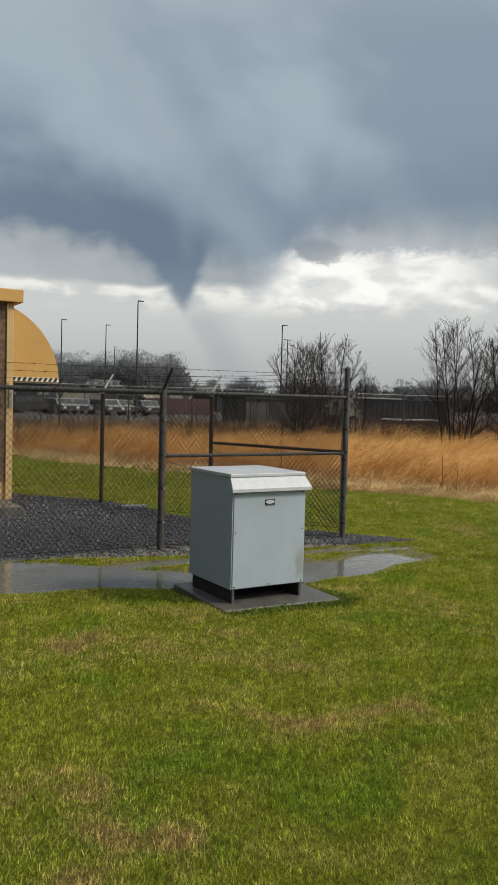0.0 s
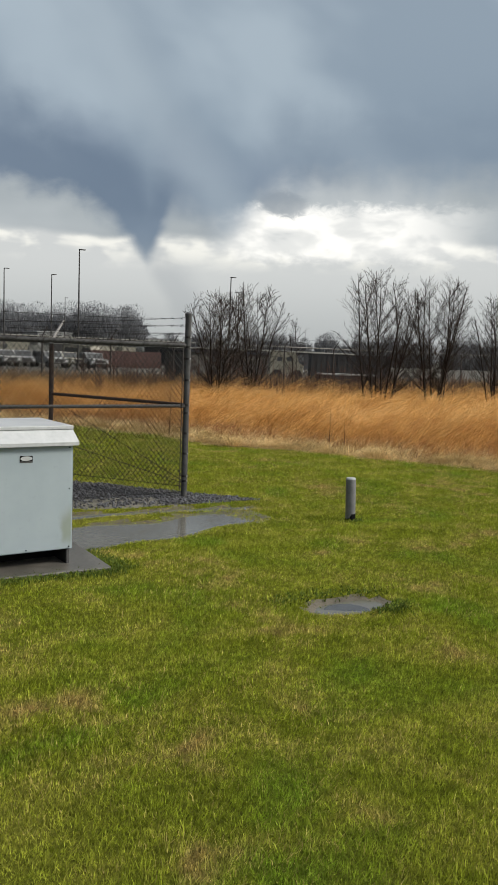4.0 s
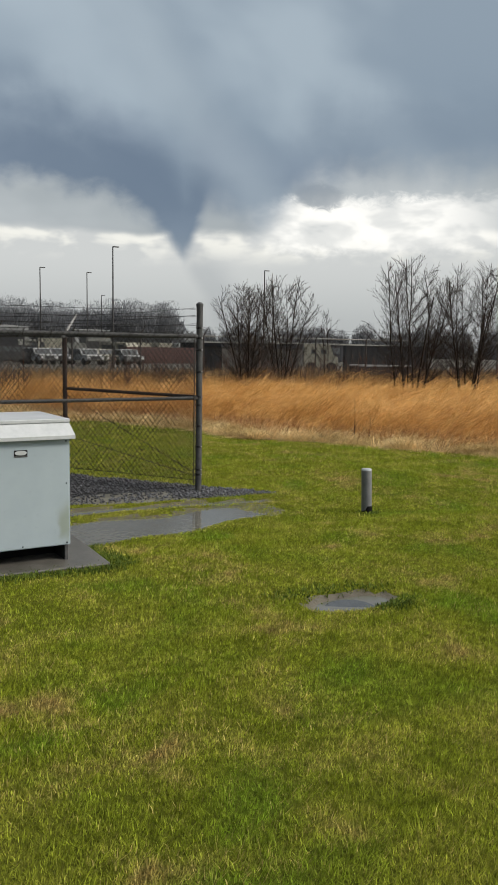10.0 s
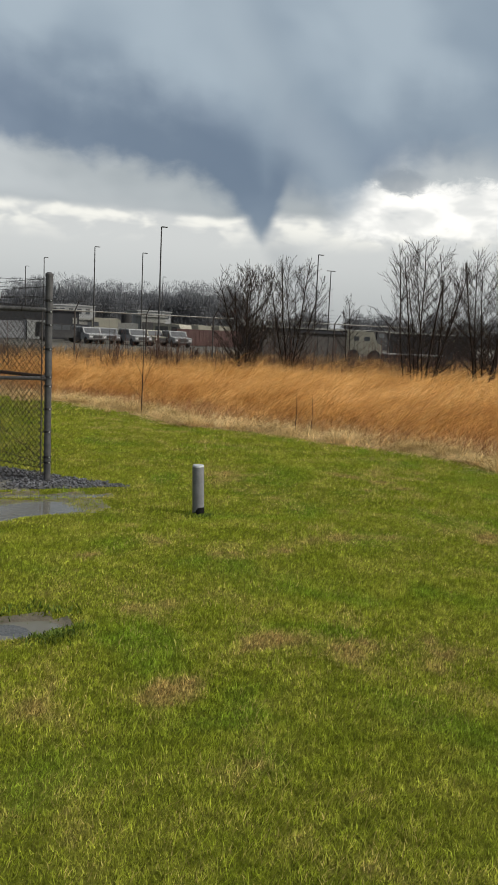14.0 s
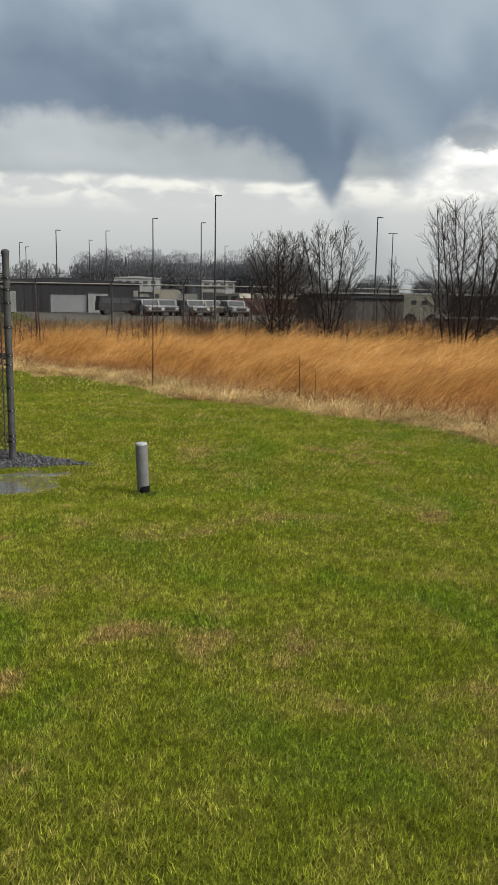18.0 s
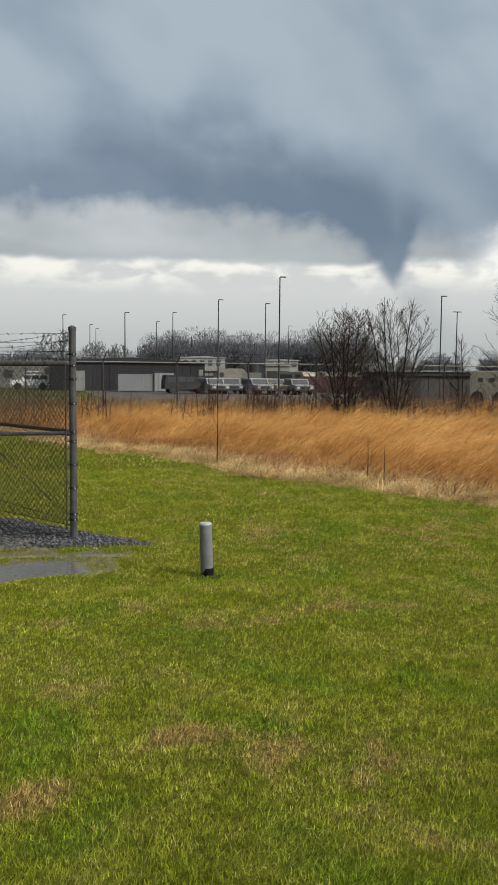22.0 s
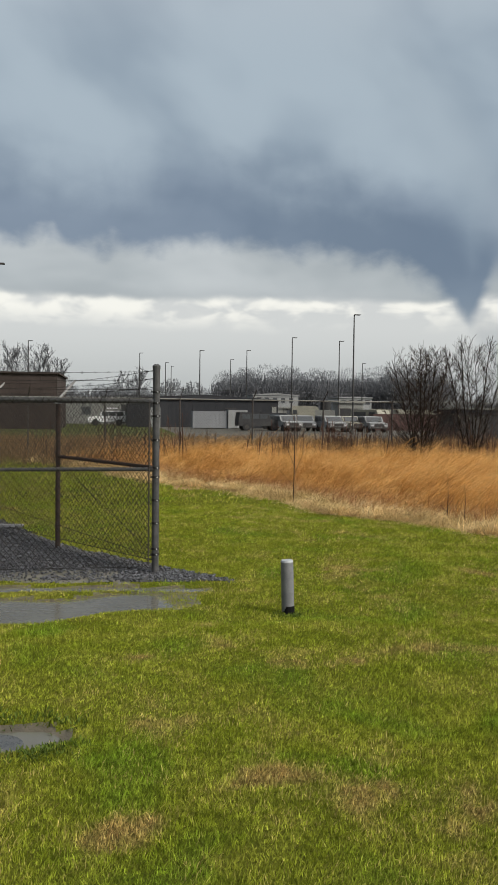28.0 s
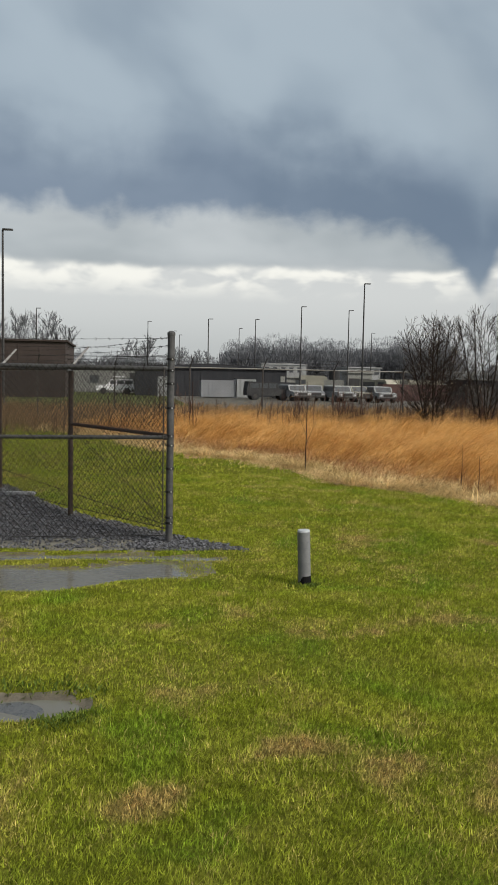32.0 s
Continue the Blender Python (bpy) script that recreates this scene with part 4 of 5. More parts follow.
# ---- bare trees ----
def grow(seed, height, stems, spread_r, wide):
    """Skeleton of a bare many-stemmed tree with an oval crown, wide being half its width for each metre of height:
    rods with radii, the stem each belongs to, and bud places at the tips."""
    rng = random.Random(seed)
    S, E, R, buds, owner = [], [], [], [], []
    half = wide * height

    def inside(p):
        z = (p.z - 0.55 * height) / (0.46 * height)
        return (p.x * p.x + p.y * p.y) / (half * half) + z * z < 1.0 or p.z < 0.5 * height

    def rods(p, d, length, r, n, rise, k, bend):
        pts, dirs = [p], [d]
        for i in range(n):
            d = (d + Vector((rng.gauss(0, bend), rng.gauss(0, bend), rise))).normalized()
            q = p + d * (length / n)
            S.append(tuple(p)), E.append(tuple(q)), R.append(max(r * (1 - 0.7 * i / n), 0.0042)), owner.append(k)
            pts.append(q), dirs.append(d)
            p = q
            if not inside(q):
                break
        buds.append(tuple(p))
        return pts, dirs

    def fork(d, amount):
        """A direction that leaves d by a given sideways share."""
        a = rng.uniform(0, 2 * math.pi)
        u = d.orthogonal().normalized()
        return (d + (u * math.cos(a) + d.cross(u) * math.sin(a)) * amount + Vector((0, 0, 0.10))).normalized()

    for k in range(stems):
        th = 2.4 * k + rng.uniform(-0.4, 0.4)
        out = spread_r * rng.uniform(0.2, 1.0)
        tilt = wide * 0.95 * math.sqrt((k + 0.3) / stems)
        n = 14
        d = Vector((math.cos(th) * tilt, math.sin(th) * tilt, 1)).normalized()
        pts, dirs = rods(Vector((math.cos(th) * out, math.sin(th) * out, -0.05)), d, height * rng.uniform(0.92, 1.08), 0.0062 * height * rng.uniform(0.7, 1.25), n, 0.012, k, 0.03)
        for i in range(2, len(pts) - 1):
            f = i / n
            for _ in range(3):
                side = rng.uniform(0, 2 * math.pi)
                flat = rng.uniform(0.6, 1.1) + 0.5 * (1 - f)
                e = Vector((math.cos(side) * flat, math.sin(side) * flat, 1.0)).normalized()
                l = height * (0.12 + 0.34 * (1 - f)) * rng.uniform(0.6, 1.2)
                sub, sd = rods(pts[i], e, l, 0.0095 * (1.15 - 0.5 * f), 6, 0.05, k, 0.05)
                for q, g in zip(sub[1:], sd[1:]):
                    for _ in range(2):
                        rods(q, fork(g, rng.uniform(0.5, 1.0)), rng.uniform(0.08, 0.24) * height / 4.0, 0.0042, 1, 0.03, k, 0.04)
    return S, E, R, buds, owner


def bare_tree(label, at, seed, height, stems, spread_r, fan, bud=True):
    t = thing("bare_tree", label, "tree", (*at, 0), 0)
    S, E, R, buds, owner = grow(seed, height, stems, spread_r, fan)
    R, owner = np.array(R), np.array(owner)
    S, E = np.array(S), np.array(E)
    k = height / max(E[:, 2].max(), 0.1)
    S, E, P = S * k, E * k, np.array(buds) * k
    thick = R > 0.0125
    for i in range(stems):
        pick = thick & (owner == i)
        lines_mesh("trunk", S[pick], E[pick], R[pick], M["bark"], 5).parent = t
    b = lines_mesh("crown", S[~thick], E[~thick], R[~thick], M["bark"], 3)
    b.parent = t
    tagged(b, kind="stuff")
    if bud:
        P = P[::9]
        c = lines_mesh("bud_haze", P, P + np.array([[0.004, 0, 0.030]]), 0.0075, M["bud"], 4)
        c.parent = t
        tagged(c, "pale swelling buds", kind="stuff")
    return t


bare_tree("bare many-stemmed tree with pale buds in orange grass", (8.64, 14.8), 3, 3.95, 8, 0.14, 0.345)
bare_tree("slender bare tree with pale buds in orange grass", (11.2, 16.7), 5, 4.4, 6, 0.08, 0.30)
bare_tree("tall bare clump of saplings with upright twigs", (13.9, 12.7), 8, 4.95, 9, 0.5, 0.29)
bare_tree("bare upright tree clump beside the orange grass", (16.4, 12.6), 9, 4.9, 9, 0.5, 0.27)
bare_tree("bare upright tree clump at the field edge", (19.5, 12.5), 12, 4.4, 8, 0.5, 0.26)
bare_tree("thin bare sapling beyond the field", (16.0, 20.9), 14, 3.5, 2, 0.06, 0.10, bud=False)


# ---- grasses ----
def clear_spot(x, y):
    """True where lawn grows: not on gravel, water, pad or field."""
    pad = (np.abs(x + 2.71) < 0.56) & (np.abs(y + 2.455) < 0.53)
    hole = ((x + 0.98) / 0.36) ** 2 + ((y + 4.53) / 0.17) ** 2 < 1
    return (~in_gravel(x, y)) & (ground_z(x, y) > water_z(y) - 0.006) & (~pad) & (~hole) & (x < border(y) + 0.15)


def lawn(name, x0, x1, y0, y1, count, h0, h1, w, seed, segs):
    rng = np.random.default_rng(seed)
    x, y = rng.uniform(x0, x1, count), rng.uniform(y0, y1, count)
    keep = clear_spot(x, y)
    wet = hollow(x, y)
    keep |= (wet > 0.3) & (wet < 0.8) & (y > -2.6) & (y < -0.7) & (x > -1.2) & (rng.uniform(0, 1, count) < 0.30)
    keep |= (wet > 0.1) & (wet < 0.75) & (y > -2.6) & (y < -0.5) & (rng.uniform(0, 1, count) < 0.10)
    x, y = x[keep], y[keep]
    n = len(x)
    swell = 0.5 + 0.3 * np.sin(2.1 * x + 1.3 * np.sin(1.7 * y)) * np.sin(2.6 * y + np.sin(1.9 * x)) + 0.3 * np.sin(9.0 * x + 2.0 * np.sin(6.0 * y)) * np.sin(8.0 * y + 2.0 * np.sin(5.0 * x))
    h = rng.uniform(h0, h1, n) * (0.75 + 0.45 * swell) * np.where(hollow(x, y) + hollow(x, y + 0.12) + hollow(x, y - 0.08) > 0.02, 0.75, 1.0)
    th = rng.uniform(0, 2 * np.pi, n)
    reach = h * rng.uniform(0.1, 0.85, n)
    lean = np.stack([np.cos(th) * reach + 0.15 * h, np.sin(th) * reach, np.zeros(n)], 1)
    roots = np.stack([x, y, ground_z(x, y) - 0.004], 1)
    ob = blades(name, roots, h, rng.uniform(0.6, 1.4, n) * w, lean, rng.uniform(0.0, 0.5, n), M["blade"], seed, segs=segs)
    return tagged(ob, "short wet green lawn grass with yellowed patches", "grass", kind="stuff")


lawn("lawn_grass", -7.0, 3.2, -7.6, -6.0, 260000, 0.018, 0.046, 0.0042, 1, 1)
lawn("lawn_grass", -7.0, 3.2, -7.6, -6.0, 50000, 0.028, 0.060, 0.0040, 11, 2)
lawn("lawn_grass", -7.0, 3.6, -6.0, -4.4, 230000, 0.018, 0.048, 0.0052, 7, 1)
lawn("lawn_grass", -7.0, 3.6, -6.0, -4.4, 40000, 0.028, 0.060, 0.0048, 12, 2)
lawn("lawn_grass", -7.5, 4.8, -4.4, -2.2, 210000, 0.018, 0.050, 0.0068, 13, 1)
lawn("lawn_grass", -8.5, 6.8, -2.2, 0.6, 170000, 0.018, 0.052, 0.0088, 2, 1)
lawn("lawn_grass", -3.5, 6.0, 0.6, 6.0, 110000, 0.02, 0.055, 0.012, 3, 1)
lawn("lawn_grass", -9.0, 3.0, 6.0, 26.0, 60000, 0.04, 0.09, 0.018, 4, 1)


def weeds():
    """Low clover rims round the pad and the cover, and the foot of the pipe."""
    rng = np.random.default_rng(21)
    n = 3000
    t = rng.uniform(0, 1, n)
    which = rng.choice(np.array([0, 0, 0, 0, 0, 1, 1, 1, 1, 2, 3, 3]), n)
    x, y = np.zeros(n), np.zeros(n)
    k = which == 0                                   # along the pad's front
    x[k], y[k] = -3.3 + 1.25 * t[k], -3.04 + rng.normal(0, 0.06, k.sum()) - 0.03 * np.sin(9 * t[k])
    k = which == 1                                   # pad's far end
    x[k], y[k] = -2.10 + rng.normal(0.03, 0.07, k.sum()), -3.05 + 1.1 * t[k] ** 1.6
    k = which == 2                                   # behind the cover
    x[k], y[k] = -1.50 + 0.95 * t[k], -4.29 + rng.normal(0, 0.06, k.sum()) - 0.10 * (t[k] > 0.8)
    k = which == 3                                   # beside the cover, and the pipe's foot
    x[k] = np.where(t[k] < 0.6, -0.76 + rng.normal(0, 0.09, k.sum()), 1.07 + rng.normal(0, 0.07, k.sum()))
    y[k] = np.where(t[k] < 0.6, -4.75 + rng.normal(0, 0.05, k.sum()), -1.99 + rng.normal(0, 0.05, k.sum()))
    h = rng.uniform(0.02, 0.058, n)
    th = rng.uniform(0, 2 * np.pi, n)
    lean = np.stack([np.cos(th), np.sin(th), np.zeros(n)], 1) * rng.uniform(0.01, 0.035, n)[:, None]
    ob = blades("clover_weeds", np.stack([x, y, ground_z(x, y)], 1), h, rng.uniform(0.007, 0.016, n), lean, rng.uniform(0.2, 0.7, n), M["weed"], 22)
    tagged(ob, "dark green clover weeds along concrete edges", "weeds", kind="stuff")


weeds()


def gravel():
    rng = np.random.default_rng(5)
    n = 84000
    x, y = rng.uniform(-8.5, 0.9, n), rng.uniform(-0.6, 7.0, n)
    keep = in_gravel(x, y)
    dens = np.where(y < 2.0, 1.0, 0.55)
    dens = np.where(silt(x, y), 0.45, dens)
    keep &= rng.uniform(0, 1, n) < dens
    x, y = x[keep], y[keep]
    n = len(x)
    size = rng.uniform(0.007, 0.021, n) * np.where(y > 2.0, 1.35, 1.0)
    base = np.array([(1, 0, 0), (-1, 0, 0), (0, 1, 0), (0, -1, 0), (0, 0, 1), (0, 0, -1), (0.6, 0.6, 0.5), (-0.6, 0.5, 0.6)], float)
    tr = np.array([(0, 2, 6), (2, 4, 6), (4, 0, 6), (2, 1, 7), (1, 4, 7), (4, 2, 7), (1, 3, 4), (3, 0, 4), (0, 5, 2), (2, 5, 1), (1, 5, 3), (3, 5, 0)])
    v = base[None] * (1 + rng.uniform(-0.35, 0.35, (n, 8, 1))) + rng.uniform(-0.15, 0.15, (n, 8, 3))
    th = rng.uniform(0, 2 * np.pi, n)
    c, s = np.cos(th)[:, None], np.sin(th)[:, None]
    v = np.stack([v[..., 0] * c - v[..., 1] * s, v[..., 0] * s + v[..., 1] * c, v[..., 2] * 0.7], -1) * size[:, None, None]
    v += np.stack([x, y, ground_z(x, y) + size * 0.35 + rng.uniform(0, 0.012, n)], 1)[:, None]
    tris = (np.arange(n)[:, None, None] * 8 + tr[None]).reshape(-1, 3)
    tagged(tri_mesh("gravel", v.reshape(-1, 3), tris, M["stone"]), "dark grey crushed stone gravel inside the fence", "gravel", kind="stuff")


gravel()


def sedge_field():
    """Tall orange grass in tufts, combed over and lodged by the wind, with a bleached matted edge."""
    for k, (depth0, depth1, tufts, each, w) in enumerate(((0.8, 4.5, 6800, 13, 0.0065), (4.5, 11.0, 6400, 11, 0.011), (11.0, 30.0, 5200, 8, 0.022))):
        rng = np.random.default_rng(40 + k)
        ty = rng.uniform(-12, 19.4, tufts)
        tx = border(ty) + depth0 + (depth1 - depth0) * rng.uniform(0, 1, tufts)
        lodge = 0.5 + 0.5 * np.sin(1.9 * tx + 1.7 * np.sin(1.1 * ty + 0.4)) * np.sin(1.5 * ty + 1.3 * np.sin(0.8 * tx))
        rise = np.clip((tx - border(ty) - 0.4) / 2.0, 0.25, 1.0)
        th_t = rng.normal(-0.15, 0.45, tufts) + 0.5 * (lodge - 0.5)
        tall = rng.uniform(0.55, 1.12, tufts) * (1.12 - 0.42 * lodge) * rise
        bow = rng.uniform(0.8, 2.4, tufts) * (0.8 + 0.7 * lodge)
        sag = rng.uniform(0.45, 0.85, tufts)
        which = np.repeat(np.arange(tufts), each)
        n = len(which)
        wide = rng.uniform(0.03, 0.13, tufts)[which]
        x, y = tx[which] + rng.normal(0, 1, n) * wide, ty[which] + rng.normal(0, 1, n) * wide
        stiff = rng.uniform(0, 1, n) < 0.10
        h = tall[which] * rng.uniform(0.72, 1.12, n)
        th = th_t[which] + rng.normal(0, 0.22, n)
        reach = h * np.where(stiff, rng.uniform(0.1, 0.6, n), bow[which] * rng.uniform(0.75, 1.2, n))
        lean = np.stack([np.cos(th) * reach, np.sin(th) * reach, np.zeros(n)], 1)
        droop = np.where(stiff, rng.uniform(0.0, 0.3, n), np.clip(sag[which] + rng.normal(0, 0.12, n), 0.2, 0.97))
        ob = blades("tall_sedge", np.stack([x, y, np.zeros(n) - 0.01], 1), h * np.where(stiff, 0.95, 1.45), rng.uniform(0.6, 1.5, n) * w, lean, droop, M["sedge"], 50 + k, segs=4)
        tagged(ob, "tall dry orange grass bent over by the wind", "tall grass", kind="stuff")
    rng = np.random.default_rng(58)
    n = 26000
    y = rng.uniform(-10, 19, n)
    x = border(y) + rng.uniform(0.5, 2.4, n)
    h = rng.uniform(0.18, 0.5, n)
    th = rng.uniform(0, 2 * np.pi, n)
    reach = rng.uniform(0.1, 0.4, n)
    lean = np.stack([np.cos(th) * reach + 0.1, np.sin(th) * reach, np.zeros(n)], 1)
    ob = blades("russet_grass", np.stack([x, y, np.zeros(n)], 1), h, rng.uniform(0.004, 0.010, n), lean, rng.uniform(0.1, 0.6, n), M["russet"], 59)
    tagged(ob, "short russet grass under the tall orange grass", "tall grass", kind="stuff")
    rng = np.random.default_rng(60)
    n = 90000
    clumps = 1250
    cy = rng.uniform(-10, 20, clumps)
    cx = border(cy) + 0.08 + np.abs(rng.normal(0, 1.0, clumps))
    which = rng.integers(0, clumps, n)
    wide = rng.uniform(0.07, 0.22, clumps)[which]
    x, y = cx[which] + rng.normal(0, 1, n) * wide, cy[which] + rng.normal(0, 1, n) * wide
    h = rng.uniform(0.08, 0.40, n) * rng.uniform(0.35, 1.4, clumps)[which] * np.clip((x - border(y) + 0.25) / 0.6, 0.35, 1.0)
    th = rng.normal(-0.2, 0.9, clumps)[which] + rng.normal(0, 0.9, n)
    reach = rng.uniform(0.15, 0.70, n)
    heaps = 95                                # heaped tussocks along the lawn's end
    hy = rng.uniform(-9, 14, heaps)
    hx = border(hy) + rng.uniform(0.12, 0.75, heaps)
    m = heaps * 170
    at = np.repeat(np.arange(heaps), 170)
    size = rng.uniform(0.13, 0.30, heaps)[at]
    ang, off = rng.uniform(0, 2 * np.pi, m), np.sqrt(rng.uniform(0, 1, m))
    x, y = np.append(x, hx[at] + np.cos(ang) * off * size * 0.5), np.append(y, hy[at] + np.sin(ang) * off * size * 0.5)
    h = np.append(h, size * (1.5 - 0.5 * off) * rng.uniform(0.7, 1.2, m))
    out = size * (0.35 + 1.0 * off) * rng.uniform(0.6, 1.4, m)
    lean = np.concatenate([np.stack([np.cos(th) * reach + 0.05, np.sin(th) * reach, np.zeros(n)], 1), np.stack([np.cos(ang) * out + 0.04, np.sin(ang) * out, np.zeros(m)], 1)])
    n += m
    ob = blades("matted_straw", np.stack([x, y, np.zeros(n)], 1), h, rng.uniform(0.004, 0.010, n), lean, rng.uniform(0.35, 0.95, n), M["straw"], 61, segs=3)
    tagged(ob, "pale matted dead grass along the lawn's edge", "dead grass", kind="stuff")


sedge_field()


# ---- far fence ----
def far_fence():
    f = thing("far_fence", "long chain-link boundary fence with barbed wire beyond the orange field", "fence")
    y = 19.7
    x0 = -24.1
    rod("top_rail", (x0, y, 2.16), (58, y, 2.16), 0.021, M["bldcream"], f, n=6)
    for i in range(33):
        x = x0 + 2.58 * i
        bm = bmesh.new()
        tube(bm, (x, y, 0), (x, y, 2.16), 0.030, n=6)
        p = part("post", bm, M["dullgalv"], f)
        bm = bmesh.new()
        tube(bm, (x, y, 2.16), (x + 0.10, y - 0.28, 2.52), 0.022, 0.014, n=5)
        part("barbed_wire_arm", bm, M["poleblk"], p)
    S, E = [], []
    for k in range(3):
        z = 2.26 + 0.11 * k
        S.append((x0, y - 0.09 * k, z)), E.append((58, y - 0.09 * k, z))
    w = lines_mesh("barbed_wire", S, E, 0.004, M["wire"])
    w.parent = f
    fence_fabric("wire_fabric", (x0, y - 0.03, 0), (58, y - 0.03, 0), 0.03, 2.16, f, M["wire"], pitch=0.09, r=0.0022)


far_fence()


# ---- light poles ----
def light_pole(x, y, h, double=False):
    p = thing("light_pole", "tall dark lot light pole with a flat " + ("double head" if double else "head"), "light pole", (x, y, 0), 0, "lot light poles")
    bm = bmesh.new()
    tube(bm, (0, 0, -0.05), (0, 0, h), 0.085, 0.05, n=8)
    part("pole", bm, M["poleblk"], p)
    bm = bmesh.new()
    tube(bm, (0, 0, 0), (0, 0, 0.35), 0.22, 0.20, n=10)
    part("footing", bm, M["concrete"], p)
    for s in ((1, -1) if double else (1,)):
        bm = bmesh.new()
        box(bm, min(0, s * 0.52), -0.14, h - 0.02, max(0, s * 0.52), 0.14, h + 0.05, 0.01)
        part("lamp_head", bm, M["poleblk"], p)


for x, y, h, two in ((19.0, 57.5, 10.0, False), (17.8, 76.6, 9.75, False), (24.3, 81.4, 9.95, False), (9.0, 87.6, 9.0, False),
                     (16.8, 101.6, 10.2, False), (16.8, 118.0, 10.0, False), (38.0, 117.4, 9.8, False), (8.7, 137.0, 9.8, False),
                     (36.3, 62.2, 9.4, False), (45.5, 76.2, 9.2, True), (-11.2, 92.0, 10.0, False), (2.4, 107.0, 9.9, False),
                     (6.8, 121.0, 9.5, False), (-6.95, 36.0, 9.4, False)):
    light_pole(x, y, h, two)


# ---- far woods ----
def far_woods():
    rng = np.random.default_rng(77)
    S, E, R, V = [], [], [], []
    for i in range(430):
        deg = rng.uniform(7, 22.5) if rng.uniform() < 0.42 else rng.uniform(-28, 64)
        d = rng.uniform(215, 290)
        if deg < 7:
            h = rng.uniform(7.0, 11.5)
        elif deg < 22.5:
            h = rng.uniform(10.5, 15.0)
        elif deg < 27:
            h = rng.uniform(5.5, 8.5)
        else:
            h = rng.uniform(6.5, 10.0)
        x, y = math.sin(radians(deg)) * d, math.cos(radians(deg)) * d - 9
        S.append((x, y, 0)), E.append((x, y, h * 0.8)), R.append(0.17)
        n = 9
        z = h * rng.uniform(0.2, 0.75, n)
        th = rng.uniform(0, 2 * np.pi, n)
        l = h * rng.uniform(0.10, 0.24, n)
        for a, b, c in zip(z, th, l):
            S.append((x, y, a)), E.append((x + math.cos(b) * c * 0.8, y + math.sin(b) * c * 0.8, min(h, a + c * rng.uniform(0.5, 1.1)))), R.append(0.045)
        # fine twigs as a haze of slivers inside the crown
        k = 900
        zz = rng.uniform(0.0, 1.0, k)
        w = h * 0.36 * np.sqrt(np.clip(1.02 - ((zz - 0.42) / 0.60) ** 2, 0.02, 1))
        th = rng.uniform(0, 2 * np.pi, k)
        rr = w * np.sqrt(rng.uniform(0, 1, k))
        c = np.stack([x + np.cos(th) * rr, y + np.sin(th) * rr, h * zz], 1)
        inner = (zz < 0.74) & (rr < w * 0.85)
        wd = np.where(inner, rng.uniform(0.14, 0.34, k), rng.uniform(0.02, 0.05, k))
        ln = np.where(inner, rng.uniform(0.6, 1.3, k), rng.uniform(0.4, 0.9, k))
        ph = rng.uniform(0, np.pi, k)
        side = np.stack([np.cos(ph), np.sin(ph), np.zeros(k)], 1) * wd[:, None]
        tip = np.stack([np.cos(th) * 0.35, np.sin(th) * 0.35, np.ones(k)], 1) * ln[:, None] + rng.normal(0, 0.15, (k, 3))
        low = c - tip * 0.5
        V.append(np.stack([low - side, low + side, c + tip * 0.5], 1).reshape(-1, 3))
    tagged(lines_mesh("far_woods", S, E, np.array(R), M["hazedwood"], 3), "hazy grey line of bare winter woods on the horizon", "woods", kind="stuff")
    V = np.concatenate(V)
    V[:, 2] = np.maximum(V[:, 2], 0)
    tagged(tri_mesh("far_twigs", V, np.arange(len(V)).reshape(-1, 3), M["hazedtwig"]), "hazy grey twigs and undergrowth of the far woods", "woods", kind="stuff")


far_woods()


def lone_tree(x, y, h, seed):
    """A single bare roadside tree with a round crown, far off."""
    t = thing("far_tree", "round-crowned bare tree behind the far buildings", "tree", (x, y, 0), 0)
    S, E, R, buds, owner = grow(seed, h, 5, 0.25, 0.42)
    S, E, R = np.array(S), np.array(E), np.array(R)
    k = h / E[:, 2].max()
    thick = R > 0.02
    # trunk and crown take the pale grey with haze in its colour
    lines_mesh("trunk", S[thick] * k, E[thick] * k, R[thick] * 1.3, M["hazedwood"], 4).parent = t
    lines_mesh("crown", S[~thick] * k, E[~thick] * k, np.maximum(R[~thick] * 1.2, 0.020), M["hazedwood"], 3).parent = t


for x, y, h, sd in ((-19.0, 128.0, 13.2, 31), (-13.8, 126.0, 12.6, 32), (-9.8, 122.0, 10.2, 33), (2.0, 126.0, 9.2, 34), (9.5, 150.0, 8.4, 35), (14.0, 152.0, 8.0, 36), (-24.0, 130.0, 13.0, 37)):
    lone_tree(x, y, h, sd)


